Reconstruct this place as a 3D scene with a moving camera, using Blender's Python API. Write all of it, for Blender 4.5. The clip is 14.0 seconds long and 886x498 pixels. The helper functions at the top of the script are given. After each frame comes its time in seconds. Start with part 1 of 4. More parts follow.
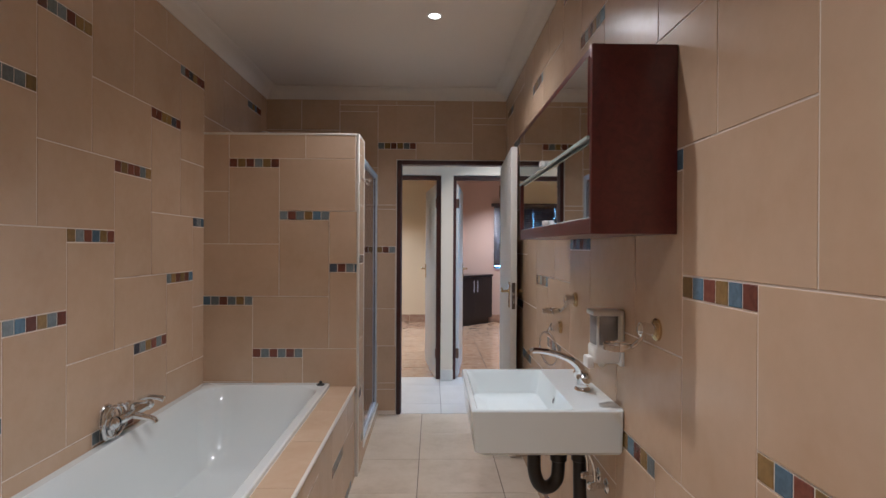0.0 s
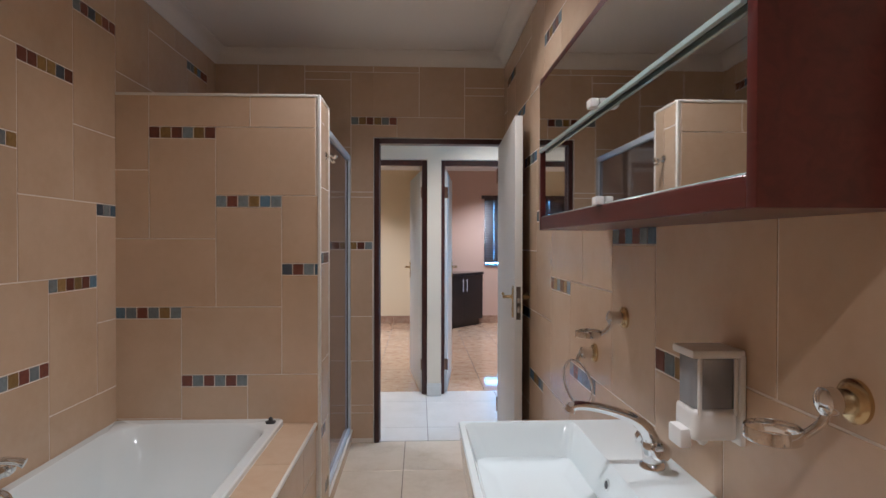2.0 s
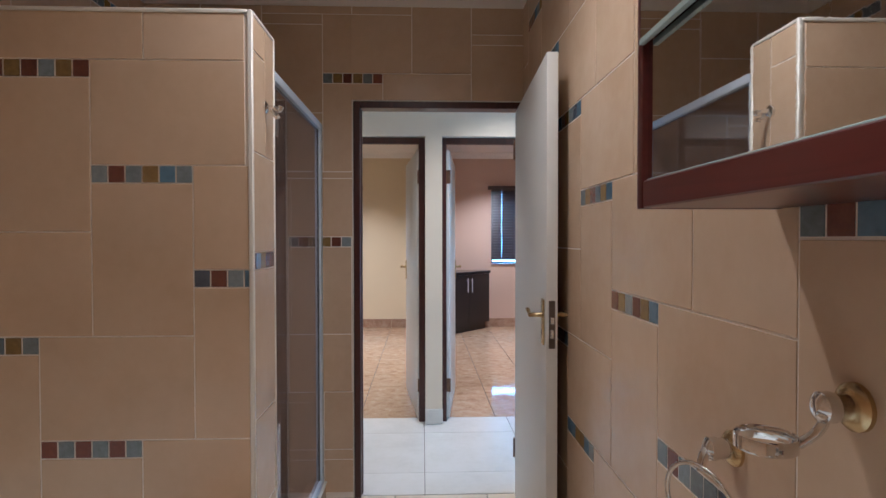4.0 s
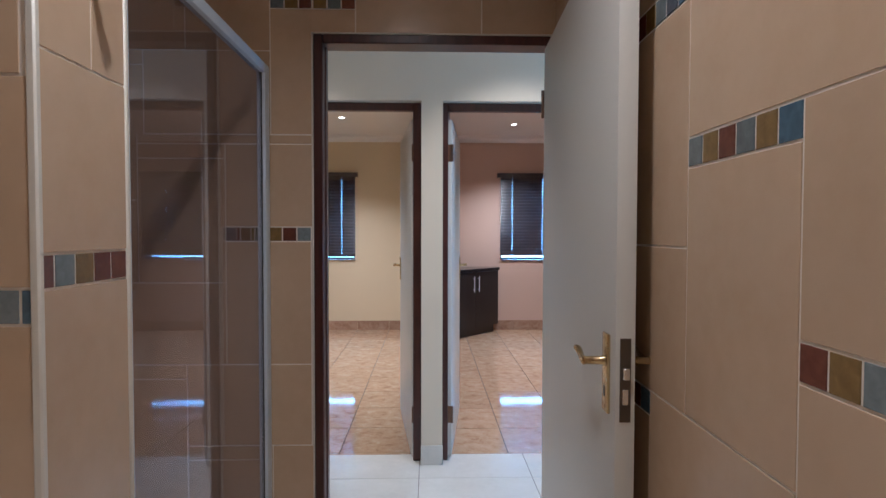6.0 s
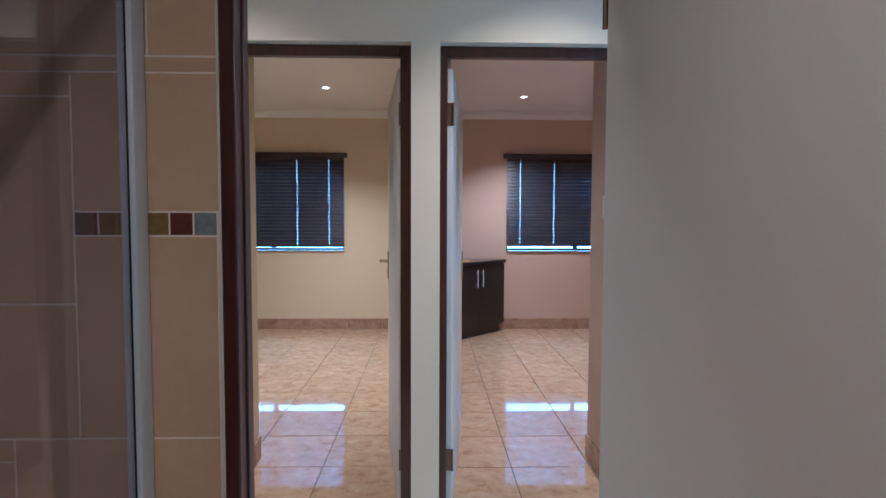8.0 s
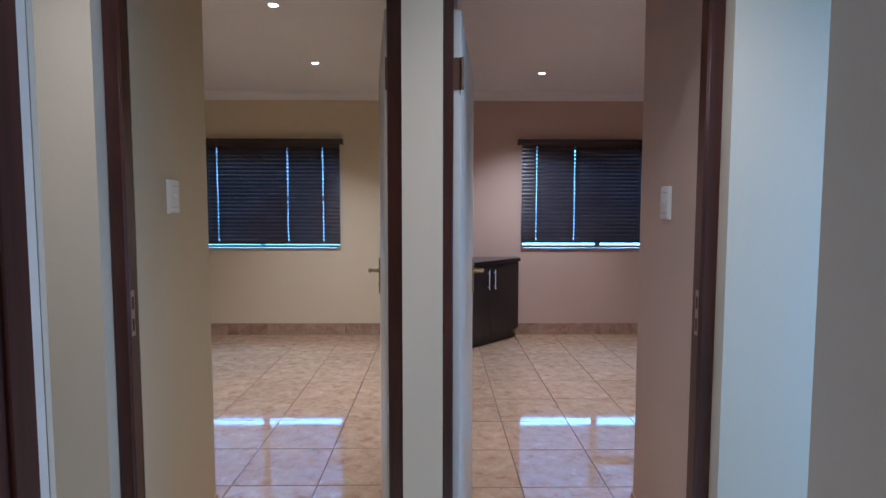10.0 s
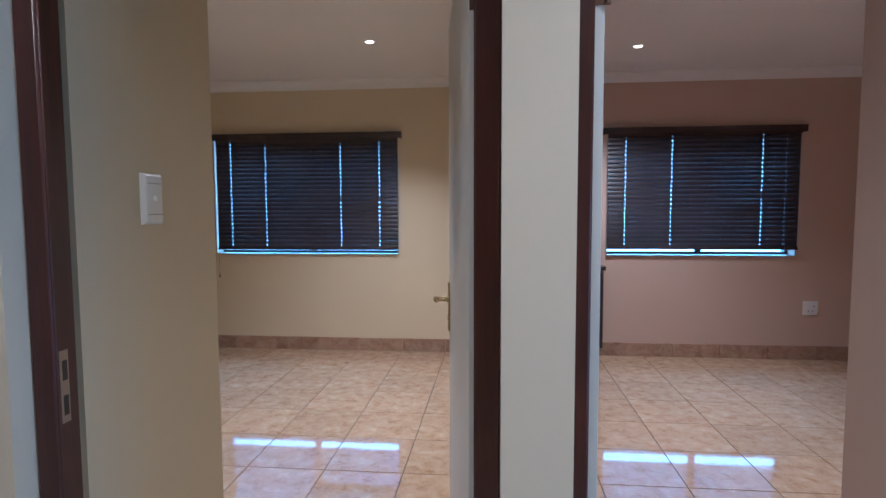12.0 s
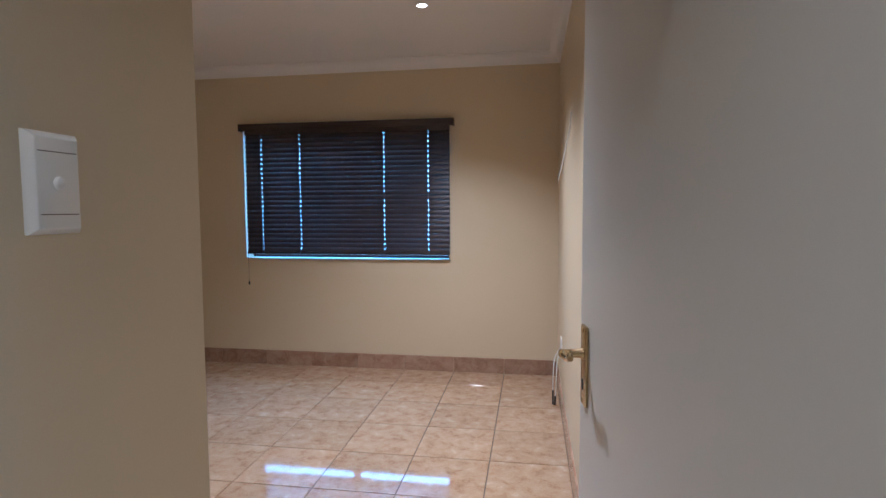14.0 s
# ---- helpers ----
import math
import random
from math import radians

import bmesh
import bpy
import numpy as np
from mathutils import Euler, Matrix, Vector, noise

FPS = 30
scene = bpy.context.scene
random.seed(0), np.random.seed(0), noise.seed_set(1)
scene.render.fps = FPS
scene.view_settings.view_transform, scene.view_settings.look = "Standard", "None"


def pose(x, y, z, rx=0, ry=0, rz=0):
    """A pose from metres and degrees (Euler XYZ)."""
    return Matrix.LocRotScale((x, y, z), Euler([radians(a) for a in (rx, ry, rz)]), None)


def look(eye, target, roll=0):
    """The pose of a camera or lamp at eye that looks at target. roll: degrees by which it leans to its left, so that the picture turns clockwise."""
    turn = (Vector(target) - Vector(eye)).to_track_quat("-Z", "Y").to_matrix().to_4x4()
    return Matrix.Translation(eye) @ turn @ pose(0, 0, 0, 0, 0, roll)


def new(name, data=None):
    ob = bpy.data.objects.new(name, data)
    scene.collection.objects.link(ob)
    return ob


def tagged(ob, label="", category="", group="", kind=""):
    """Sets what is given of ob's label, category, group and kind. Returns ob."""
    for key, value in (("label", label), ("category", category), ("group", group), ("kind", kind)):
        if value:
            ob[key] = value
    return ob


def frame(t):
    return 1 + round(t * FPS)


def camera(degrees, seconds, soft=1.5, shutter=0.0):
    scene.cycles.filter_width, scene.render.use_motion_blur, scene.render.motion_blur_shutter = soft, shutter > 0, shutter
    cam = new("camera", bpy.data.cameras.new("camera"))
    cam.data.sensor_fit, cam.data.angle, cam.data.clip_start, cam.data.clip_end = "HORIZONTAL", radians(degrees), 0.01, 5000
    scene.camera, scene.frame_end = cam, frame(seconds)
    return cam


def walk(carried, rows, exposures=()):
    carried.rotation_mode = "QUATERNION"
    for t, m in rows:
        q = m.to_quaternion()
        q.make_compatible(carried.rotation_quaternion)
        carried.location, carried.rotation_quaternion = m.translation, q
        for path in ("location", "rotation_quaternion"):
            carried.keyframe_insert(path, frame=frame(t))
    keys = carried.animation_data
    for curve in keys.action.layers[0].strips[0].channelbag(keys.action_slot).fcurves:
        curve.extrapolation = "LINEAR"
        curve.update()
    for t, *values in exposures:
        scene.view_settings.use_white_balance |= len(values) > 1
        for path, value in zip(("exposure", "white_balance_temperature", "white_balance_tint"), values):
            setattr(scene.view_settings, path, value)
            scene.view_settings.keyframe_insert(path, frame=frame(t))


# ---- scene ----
cam = camera(77.6, 14.0)
PATH = [
    (0, (0.11, 0.362, 1.365), (0.148, 2.362, 1.357), 0.3),
    (0.5, (0.107, 0.53, 1.351), (0.16, 2.529, 1.338), 0.3),
    (1, (0.128, 0.727, 1.362), (0.196, 2.725, 1.345), 0.2),
    (1.5, (0.129, 0.902, 1.355), (0.204, 2.901, 1.334), 0.2),
    (2, (0.123, 1.096, 1.359), (0.21, 3.094, 1.337), 0.1),
    (2.5, (0.162, 1.36, 1.362), (0.259, 3.357, 1.338), 0.1),
    (3, (0.173, 1.572, 1.358), (0.264, 3.569, 1.329), -0.0),
    (5.5, (0.212, 2.608, 1.352), (0.269, 4.606, 1.301), 0.1),
    (6, (0.238, 2.815, 1.347), (0.291, 4.814, 1.287), 0.1),
    (6.5, (0.24, 2.982, 1.348), (0.29, 4.98, 1.275), 0.1),
    (7, (0.227, 3.157, 1.34), (0.276, 5.155, 1.258), 0.1),
    (7.5, (0.252, 3.38, 1.34), (0.305, 5.377, 1.245), 0.1),
    (8, (0.275, 3.622, 1.35), (0.325, 5.618, 1.245), 0.2),
    (10.5, (0.304, 4.492, 1.397), (0.297, 6.487, 1.254), -0.1),
    (11, (0.267, 4.684, 1.403), (0.211, 6.678, 1.26), -0.2),
    (11.5, (0.232, 4.86, 1.398), (0.106, 6.851, 1.256), -0.2),
    (12, (0.188, 5.061, 1.409), (-0.003, 7.047, 1.266), -0.2),
    (12.5, (0.12, 5.257, 1.408), (-0.144, 7.235, 1.264), -0.4),
    (13, (0.039, 5.431, 1.414), (-0.253, 7.405, 1.269), -0.3),
    (13.5, (-0.025, 5.588, 1.398), (-0.331, 7.559, 1.254), -0.3),
    (14, (-0.08, 5.768, 1.403), (-0.397, 7.738, 1.259), -0.3),
]
walk(cam, [(t, look(eye, target, roll)) for t, eye, target, roll in PATH], [(0.0, 0.86, 5120, 10), (1.5, 0.93, 5120, 10), (3.0, 1.02, 5120, 10), (5.5, 0.75, 5130, 10), (6.5, 0.72, 5080, 10), (8.0, 0.68, 5000, 10), (10.5, 0.27, 4910, 10), (12.0, 0.46, 4890, 10), (14.0, 0.50, 5000, 10)])

# ---- world and daylight ----
world = bpy.data.worlds.new("sky")
scene.world = world
world.use_nodes = True
wn = world.node_tree.nodes
sky = wn.new("ShaderNodeTexSky")
sky.sky_type = "NISHITA"
sky.sun_disc = False
sky.sun_elevation = radians(48)
sky.sun_rotation = radians(200)
world.node_tree.links.new(sky.outputs[0], wn["Background"].inputs[0])
wn["Background"].inputs[1].default_value = 0.15
sun = new("sun", bpy.data.lights.new("sun", "SUN"))
sun.data.energy = 1.0
sun.data.angle = radians(12)
sun.data.color = (1.0, 0.95, 0.88)
sun.matrix_world = look((0, 0, 0), (math.sin(radians(20)) * 0.67, 0.67 * math.cos(radians(20)), -0.74))
BATH_W, ROOM_W, HALL_W = 50.0, 108.0, 34.0
BATH_DEG, ROOM_DEG = 132, 117
SPOT_BLEND = 0.95
WARM = (1.0, 0.85, 0.70)
SOFT_WHITE = (1.0, 0.91, 0.84)
SKY_BLUE = (0.24, 0.58, 1.0)

# ---- plan (metres) ----
XL, XR = -1.235, 0.703            # bathroom side walls
YB, YP, YE = -0.75, 3.626, 4.850  # back wall, shower partition, end wall
YP2 = 3.87                        # shower side of the partition
XP = -0.326                       # free end of the partition
H1, H2 = 5.0, 5.98                # hall walls
HX0, HX1 = -1.9, 2.25              # hall ends
FY = 6.03                         # front of the hall door frames
RW = 10.420                       # window wall
N1, N2, NY = -0.683, 1.183, 6.70  # short walls beside the room doors
R1L, R1R, R2L, R2R = -3.4, 0.14, 0.375, 3.9
CB, CR = 2.64, 2.665              # ceilings


# ---- materials ----
def material(name):
    m = bpy.data.materials.new(name)
    m.use_nodes = True
    return m, m.node_tree.nodes, m.node_tree.links, m.node_tree.nodes["Principled BSDF"]


def simple(name, colour, rough=0.5, metal=0.0, vary=0.12, scale=6.0, fine=140.0, bump=0.05, coat=0.0):
    """A surface with stains at one scale, grain at a finer one, and a fine relief."""
    m, n, l, b = material(name)
    b.inputs["Roughness"].default_value = rough
    b.inputs["Metallic"].default_value = metal
    b.inputs["Coat Weight"].default_value = coat
    big, small = n.new("ShaderNodeTexNoise"), n.new("ShaderNodeTexNoise")
    big.inputs["Scale"].default_value, small.inputs["Scale"].default_value = scale, fine
    big.inputs["Detail"].default_value = 5
    small.inputs["Detail"].default_value = 3
    geo = n.new("ShaderNodeNewGeometry")
    for t in (big, small):
        l.new(geo.outputs["Position"], t.inputs["Vector"])
    mix = n.new("ShaderNodeMix")
    mix.data_type = "RGBA"
    mix.inputs[6].default_value = (*[c * (1 - vary) for c in colour], 1)
    mix.inputs[7].default_value = (*[min(1, c * (1 + vary)) for c in colour], 1)
    add = n.new("ShaderNodeMath")
    add.operation = "MULTIPLY_ADD"
    l.new(small.outputs[0], add.inputs[0])
    add.inputs[1].default_value = 0.35
    l.new(big.outputs[0], add.inputs[2])
    sub = n.new("ShaderNodeMath")
    sub.operation = "SUBTRACT"
    l.new(add.outputs[0], sub.inputs[0])
    sub.inputs[1].default_value = 0.175
    l.new(sub.outputs[0], mix.inputs[0])
    l.new(mix.outputs[2], b.inputs["Base Color"])
    if bump:
        bp = n.new("ShaderNodeBump")
        bp.inputs["Strength"].default_value = bump
        bp.inputs["Distance"].default_value = 0.002
        l.new(add.outputs[0], bp.inputs["Height"])
        l.new(bp.outputs[0], b.inputs["Normal"])
    rr = n.new("ShaderNodeMapRange")
    rr.inputs[3].default_value, rr.inputs[4].default_value = max(0.02, rough * 0.82), min(1, rough * 1.2)
    l.new(big.outputs[0], rr.inputs[0])
    l.new(rr.outputs[0], b.inputs["Roughness"])
    return m


def tile_material(name, colours, rough, scale, spread, bump=0.02, contrast=(0.32, 0.68), swirl=0.0, wear=0.08):
    """Glazed tile: mottled between colours, each tile a little different."""
    m, n, l, b = material(name)
    geo, info = n.new("ShaderNodeNewGeometry"), n.new("ShaderNodeObjectInfo")
    off = n.new("ShaderNodeVectorMath")
    off.operation = "MULTIPLY_ADD"
    comb = n.new("ShaderNodeCombineXYZ")
    for i in range(3):
        l.new(info.outputs["Random"], comb.inputs[i])
    l.new(comb.outputs[0], off.inputs[0])
    off.inputs[1].default_value = (7.3, 5.1, 9.7)
    l.new(geo.outputs["Position"], off.inputs[2])
    t1, t2 = n.new("ShaderNodeTexNoise"), n.new("ShaderNodeTexNoise")
    t1.inputs["Scale"].default_value, t1.inputs["Detail"].default_value, t1.inputs["Roughness"].default_value = scale, 7, 0.62
    t1.inputs["Distortion"].default_value = swirl
    t2.inputs["Scale"].default_value, t2.inputs["Detail"].default_value = scale * 9, 4
    l.new(off.outputs[0], t1.inputs["Vector"])
    l.new(off.outputs[0], t2.inputs["Vector"])
    ma = n.new("ShaderNodeMath")
    ma.operation = "MULTIPLY_ADD"
    l.new(t2.outputs[0], ma.inputs[0])
    ma.inputs[1].default_value = 0.25
    l.new(t1.outputs[0], ma.inputs[2])
    ramp = n.new("ShaderNodeValToRGB")
    e = ramp.color_ramp.elements
    while len(e) < len(colours):
        e.new(0.5)
    for i, c in enumerate(colours):
        e[i].position = contrast[0] + 0.12 + (contrast[1] - contrast[0]) * i / (len(colours) - 1)
        e[i].color = (*c, 1)
    l.new(ma.outputs[0], ramp.inputs[0])
    hs = n.new("ShaderNodeHueSaturation")
    mr = n.new("ShaderNodeMapRange")
    mr.inputs[3].default_value, mr.inputs[4].default_value = 1 - spread, 1 + spread
    l.new(info.outputs["Random"], mr.inputs[0])
    l.new(mr.outputs[0], hs.inputs["Value"])
    l.new(ramp.outputs[0], hs.inputs["Color"])
    l.new(hs.outputs[0], b.inputs["Base Color"])
    b.inputs["Roughness"].default_value = rough
    rr = n.new("ShaderNodeMapRange")
    rr.inputs[3].default_value, rr.inputs[4].default_value = rough * (1 - wear), rough * (1 + wear)
    l.new(t1.outputs[0], rr.inputs[0])
    l.new(rr.outputs[0], b.inputs["Roughness"])
    bp = n.new("ShaderNodeBump")
    bp.inputs["Strength"].default_value, bp.inputs["Distance"].default_value = bump, 0.002
    l.new(ma.outputs[0], bp.inputs["Height"])
    l.new(bp.outputs[0], b.inputs["Normal"])
    return m


def mosaic_material(name, colour):
    """Cloudy glass: each square a little lighter or darker, with fine streaks."""
    m, n, l, b = material(name)
    info, geo = n.new("ShaderNodeObjectInfo"), n.new("ShaderNodeNewGeometry")
    t = n.new("ShaderNodeTexNoise")
    t.inputs["Scale"].default_value, t.inputs["Detail"].default_value, t.inputs["Distortion"].default_value = 55, 4, 0.6
    l.new(geo.outputs["Position"], t.inputs["Vector"])
    own, cloud, val = n.new("ShaderNodeMapRange"), n.new("ShaderNodeMapRange"), n.new("ShaderNodeMath")
    own.inputs[3].default_value, own.inputs[4].default_value = 0.75, 1.25
    cloud.inputs[3].default_value, cloud.inputs[4].default_value = 0.6, 1.4
    val.operation = "MULTIPLY"
    l.new(info.outputs["Random"], own.inputs[0])
    l.new(t.outputs[0], cloud.inputs[0])
    l.new(own.outputs[0], val.inputs[0])
    l.new(cloud.outputs[0], val.inputs[1])
    hs = n.new("ShaderNodeHueSaturation")
    hs.inputs["Color"].default_value = (*colour, 1)
    l.new(val.outputs[0], hs.inputs["Value"])
    l.new(hs.outputs[0], b.inputs["Base Color"])
    b.inputs["Roughness"].default_value = 0.2
    return m


def wood(name, dark, light, rough, scale=3.0, axis=2, coat=0.2):
    m, n, l, b = material(name)
    geo, mp = n.new("ShaderNodeNewGeometry"), n.new("ShaderNodeMapping")
    s = [14.0, 14.0, 14.0]
    s[axis] = 0.9
    mp.inputs["Scale"].default_value = s
    l.new(geo.outputs["Position"], mp.inputs[0])
    t1, t2 = n.new("ShaderNodeTexNoise"), n.new("ShaderNodeTexNoise")
    t1.inputs["Scale"].default_value, t1.inputs["Detail"].default_value, t1.inputs["Distortion"].default_value = scale, 6, 1.2
    t2.inputs["Scale"].default_value, t2.inputs["Detail"].default_value = 1.7, 4
    l.new(mp.outputs[0], t1.inputs["Vector"])
    l.new(geo.outputs["Position"], t2.inputs["Vector"])
    add = n.new("ShaderNodeMath")
    add.operation = "MULTIPLY_ADD"
    l.new(t2.outputs[0], add.inputs[0])
    add.inputs[1].default_value = 0.5
    l.new(t1.outputs[0], add.inputs[2])
    mr = n.new("ShaderNodeMapRange")
    mr.inputs[1].default_value, mr.inputs[2].default_value = 0.45, 1.05
    l.new(add.outputs[0], mr.inputs[0])
    mix = n.new("ShaderNodeMix")
    mix.data_type = "RGBA"
    mix.inputs[6].default_value, mix.inputs[7].default_value = (*dark, 1), (*light, 1)
    l.new(mr.outputs[0], mix.inputs[0])
    l.new(mix.outputs[2], b.inputs["Base Color"])
    b.inputs["Roughness"].default_value = rough
    b.inputs["Coat Weight"].default_value, b.inputs["Coat Roughness"].default_value = coat, 0.25
    bp = n.new("ShaderNodeBump")
    bp.inputs["Strength"].default_value, bp.inputs["Distance"].default_value = 0.12, 0.002
    l.new(t1.outputs[0], bp.inputs["Height"])
    l.new(bp.outputs[0], b.inputs["Normal"])
    return m


def metal(name, colour, rough):
    return simple(name, colour, rough, 1.0, 0.06, 9.0, 200.0, 0.01)


def glass(name, tint, rough=0.0, ior=1.45, haze=0.0, sheet=False, veil=(0.57, 0.48, 0.43)):
    """Clear glass with thickness; sheet: a shell of one surface. A share of flat veil colour can be mixed in."""
    m, n, l, b = material(name)
    n.remove(b)
    if sheet:
        tr, gl, last, fr = n.new("ShaderNodeBsdfTransparent"), n.new("ShaderNodeBsdfGlossy"), n.new("ShaderNodeMixShader"), n.new("ShaderNodeFresnel")
        tr.inputs[0].default_value = (*tint, 1)
        gl.inputs["Roughness"].default_value = rough
        fr.inputs[0].default_value = ior
        l.new(fr.outputs[0], last.inputs[0])
        l.new(tr.outputs[0], last.inputs[1])
        l.new(gl.outputs[0], last.inputs[2])
    else:
        last = n.new("ShaderNodeBsdfGlass")
        last.inputs["Color"].default_value = (*tint, 1)
        last.inputs["Roughness"].default_value, last.inputs["IOR"].default_value = rough, ior
    if haze:
        df, over = n.new("ShaderNodeBsdfDiffuse"), n.new("ShaderNodeMixShader")
        df.inputs[0].default_value = (*veil, 1)
        over.inputs[0].default_value = haze
        l.new(last.outputs[0], over.inputs[1])
        l.new(df.outputs[0], over.inputs[2])
        last = over
    l.new(last.outputs[0], n["Material Output"].inputs[0])
    return m


def glow(name, colour, strength):
    m, n, l, b = material(name)
    b.inputs["Base Color"].default_value = (*colour, 1)
    b.inputs["Emission Color"].default_value = (*colour, 1)
    b.inputs["Emission Strength"].default_value = strength
    return m


BEIGE = tile_material("beige_wall_tile", [(0.565, 0.408, 0.272), (0.600, 0.442, 0.302), (0.632, 0.474, 0.332)], 0.26, 3.2, 0.035, 0.008)
MOSAIC = {"b": mosaic_material("steel_blue_glass", (0.105, 0.180, 0.255)), "s": mosaic_material("grey_blue_glass", (0.19, 0.225, 0.24)),
          "g": mosaic_material("old_gold_glass", (0.25, 0.16, 0.06)), "r": mosaic_material("red_brown_glass", (0.17, 0.060, 0.042)),
          "n": mosaic_material("slate_glass", (0.07, 0.085, 0.11))}
GROUT = simple("wall_grout", (0.84, 0.77, 0.69), 0.8, vary=0.08)
CREAM_TILE = tile_material("cream_floor_tile", [(0.62, 0.53, 0.41), (0.69, 0.60, 0.48), (0.73, 0.645, 0.53)], 0.2, 4.0, 0.03)
HALL_TILE = tile_material("pale_floor_tile", [(0.62, 0.60, 0.55), (0.67, 0.65, 0.60), (0.70, 0.68, 0.64)], 0.16, 3.0, 0.02)
MARBLE = tile_material("brown_marbled_tile", [(0.30, 0.165, 0.088), (0.42, 0.27, 0.165), (0.47, 0.325, 0.21), (0.58, 0.46, 0.34)], 0.06, 13.0, 0.06, 0.006, (0.28, 0.78), 0.35, 0.2)
SKIRTING = tile_material("brown_skirting_tile", [(0.27, 0.150, 0.095), (0.37, 0.235, 0.160), (0.44, 0.31, 0.225)], 0.12, 9.0, 0.10, 0.010, (0.30, 0.74), 0.8, 0.2)
DARK_GROUT = simple("floor_grout", (0.13, 0.105, 0.085), 0.9)
CEILING = simple("ceiling_paint", (0.80, 0.76, 0.69), 0.75, vary=0.03, scale=1.5)
ROOM_CEILING = simple("room_ceiling_paint", (0.82, 0.80, 0.78), 0.75, vary=0.03, scale=1.5)
HALL_PAINT = simple("hall_wall_paint", (0.73, 0.645, 0.515), 0.6, vary=0.04, scale=2.0, bump=0.12)
CREAM_PAINT = simple("cream_wall_paint", (0.67, 0.56, 0.385), 0.55, vary=0.04, scale=2.0, bump=0.12)
MAUVE_PAINT = simple("dusty_pink_wall_paint", (0.57, 0.415, 0.330), 0.55, vary=0.04, scale=2.0, bump=0.12)
TRIM_WHITE = simple("white_plastic_trim", (0.76, 0.73, 0.66), 0.35, vary=0.05)
DOOR_WHITE = simple("white_door_paint", (0.70, 0.69, 0.65), 0.42, vary=0.05, scale=3.0, bump=0.08)
MAHOGANY = wood("dark_mahogany", (0.030, 0.008, 0.006), (0.085, 0.021, 0.015), 0.34)
CABINET_RED = wood("red_mahogany", (0.055, 0.007, 0.007), (0.105, 0.016, 0.014), 0.30, axis=1)
ENAMEL = simple("white_enamel", (0.81, 0.86, 0.86), 0.14, vary=0.02, scale=2.0, bump=0.0, coat=0.4)
CERAMIC = simple("white_ceramic", (0.82, 0.89, 0.90), 0.10, vary=0.015, scale=2.0, bump=0.0, coat=0.5)
CHROME = metal("chrome", (0.78, 0.78, 0.78), 0.09)
BRASS = metal("brass", (0.58, 0.45, 0.25), 0.24)
WORN_STEEL = metal("worn_steel", (0.42, 0.34, 0.28), 0.45)
HINGE_BRONZE = metal("hinge_bronze", (0.26, 0.17, 0.12), 0.42)
OLD_STEEL = metal("tarnished_steel", (0.16, 0.13, 0.11), 0.45)
ALUMINIUM = simple("aluminium", (0.66, 0.74, 0.84), 0.40, 0.12, 0.05, 9.0, 200.0, 0.01)
BLACK_PLASTIC = simple("black_plastic", (0.015, 0.015, 0.016), 0.4, vary=0.1)
WHITE_PLASTIC = simple("white_plastic", (0.78, 0.77, 0.74), 0.3, vary=0.02)
SLAT_WOOD = wood("dark_blind_slat", (0.026, 0.018, 0.018), (0.050, 0.034, 0.034), 0.22, axis=0, coat=0.4)
WENGE = wood("dark_cabinet_veneer", (0.010, 0.008, 0.009), (0.020, 0.015, 0.015), 0.35, axis=2)
COUNTER = simple("dark_polished_top", (0.014, 0.014, 0.018), 0.12, vary=0.3, scale=30)
# clean glass; the 3% diffuse mix is a painted haze that lifts the dark shower
SHOWER_GLASS = glass("grey_shower_glass", (0.81, 0.79, 0.81), 0.0, 1.5, 0.03)
CLEAR_GLASS = glass("clear_glass", (0.97, 0.98, 0.98))
SHELF_GLASS = glass("green_shelf_glass", (0.80, 0.93, 0.90), 0.0, 1.5)
SHELF_EDGE = simple("glass_shelf_edge", (0.42, 0.52, 0.51), 0.12, vary=0.1)
SMOKE = glass("smoked_plastic", (0.84, 0.84, 0.86), 0.08, 1.5, 0.42, sheet=True, veil=(0.50, 0.51, 0.53))
SOAP = simple("liquid_soap", (0.45, 0.46, 0.47), 0.3, vary=0.05)
MIRROR = metal("mirror_silver", (0.80, 0.81, 0.80), 0.0)
LAMP = glow("lamp_glass", (1.0, 0.90, 0.76), 9.0)
GROUND = simple("dry_ground", (0.13, 0.14, 0.13), 0.95, vary=0.25, scale=0.8)
EXTERIOR = simple("exterior_plaster", (0.55, 0.48, 0.38), 0.8, vary=0.06)


# ---- building helpers ----
def box(bm, x0, x1, y0, y1, z0, z1, bevel=0.0, seg=1):
    made = bmesh.ops.create_cube(bm, size=1.0)
    vs = made["verts"]
    c, s = Vector(((x0 + x1) / 2, (y0 + y1) / 2, (z0 + z1) / 2)), Vector((x1 - x0, y1 - y0, z1 - z0))
    for v in vs:
        v.co = Vector((v.co.x * s.x, v.co.y * s.y, v.co.z * s.z)) + c
    if bevel:
        es = list({e for v in vs for e in v.link_edges})
        bmesh.ops.bevel(bm, geom=es, offset=bevel, segments=seg, affect="EDGES", profile=0.6)
    return bm


def boxed(*a, **k):
    return box(bmesh.new(), *a, **k)


def frame_of(d):
    d = d.normalized()
    up = Vector((0, 0, 1)) if abs(d.z) < 0.95 else Vector((0, 1, 0))
    a = d.cross(up).normalized()
    return a, a.cross(d).normalized()


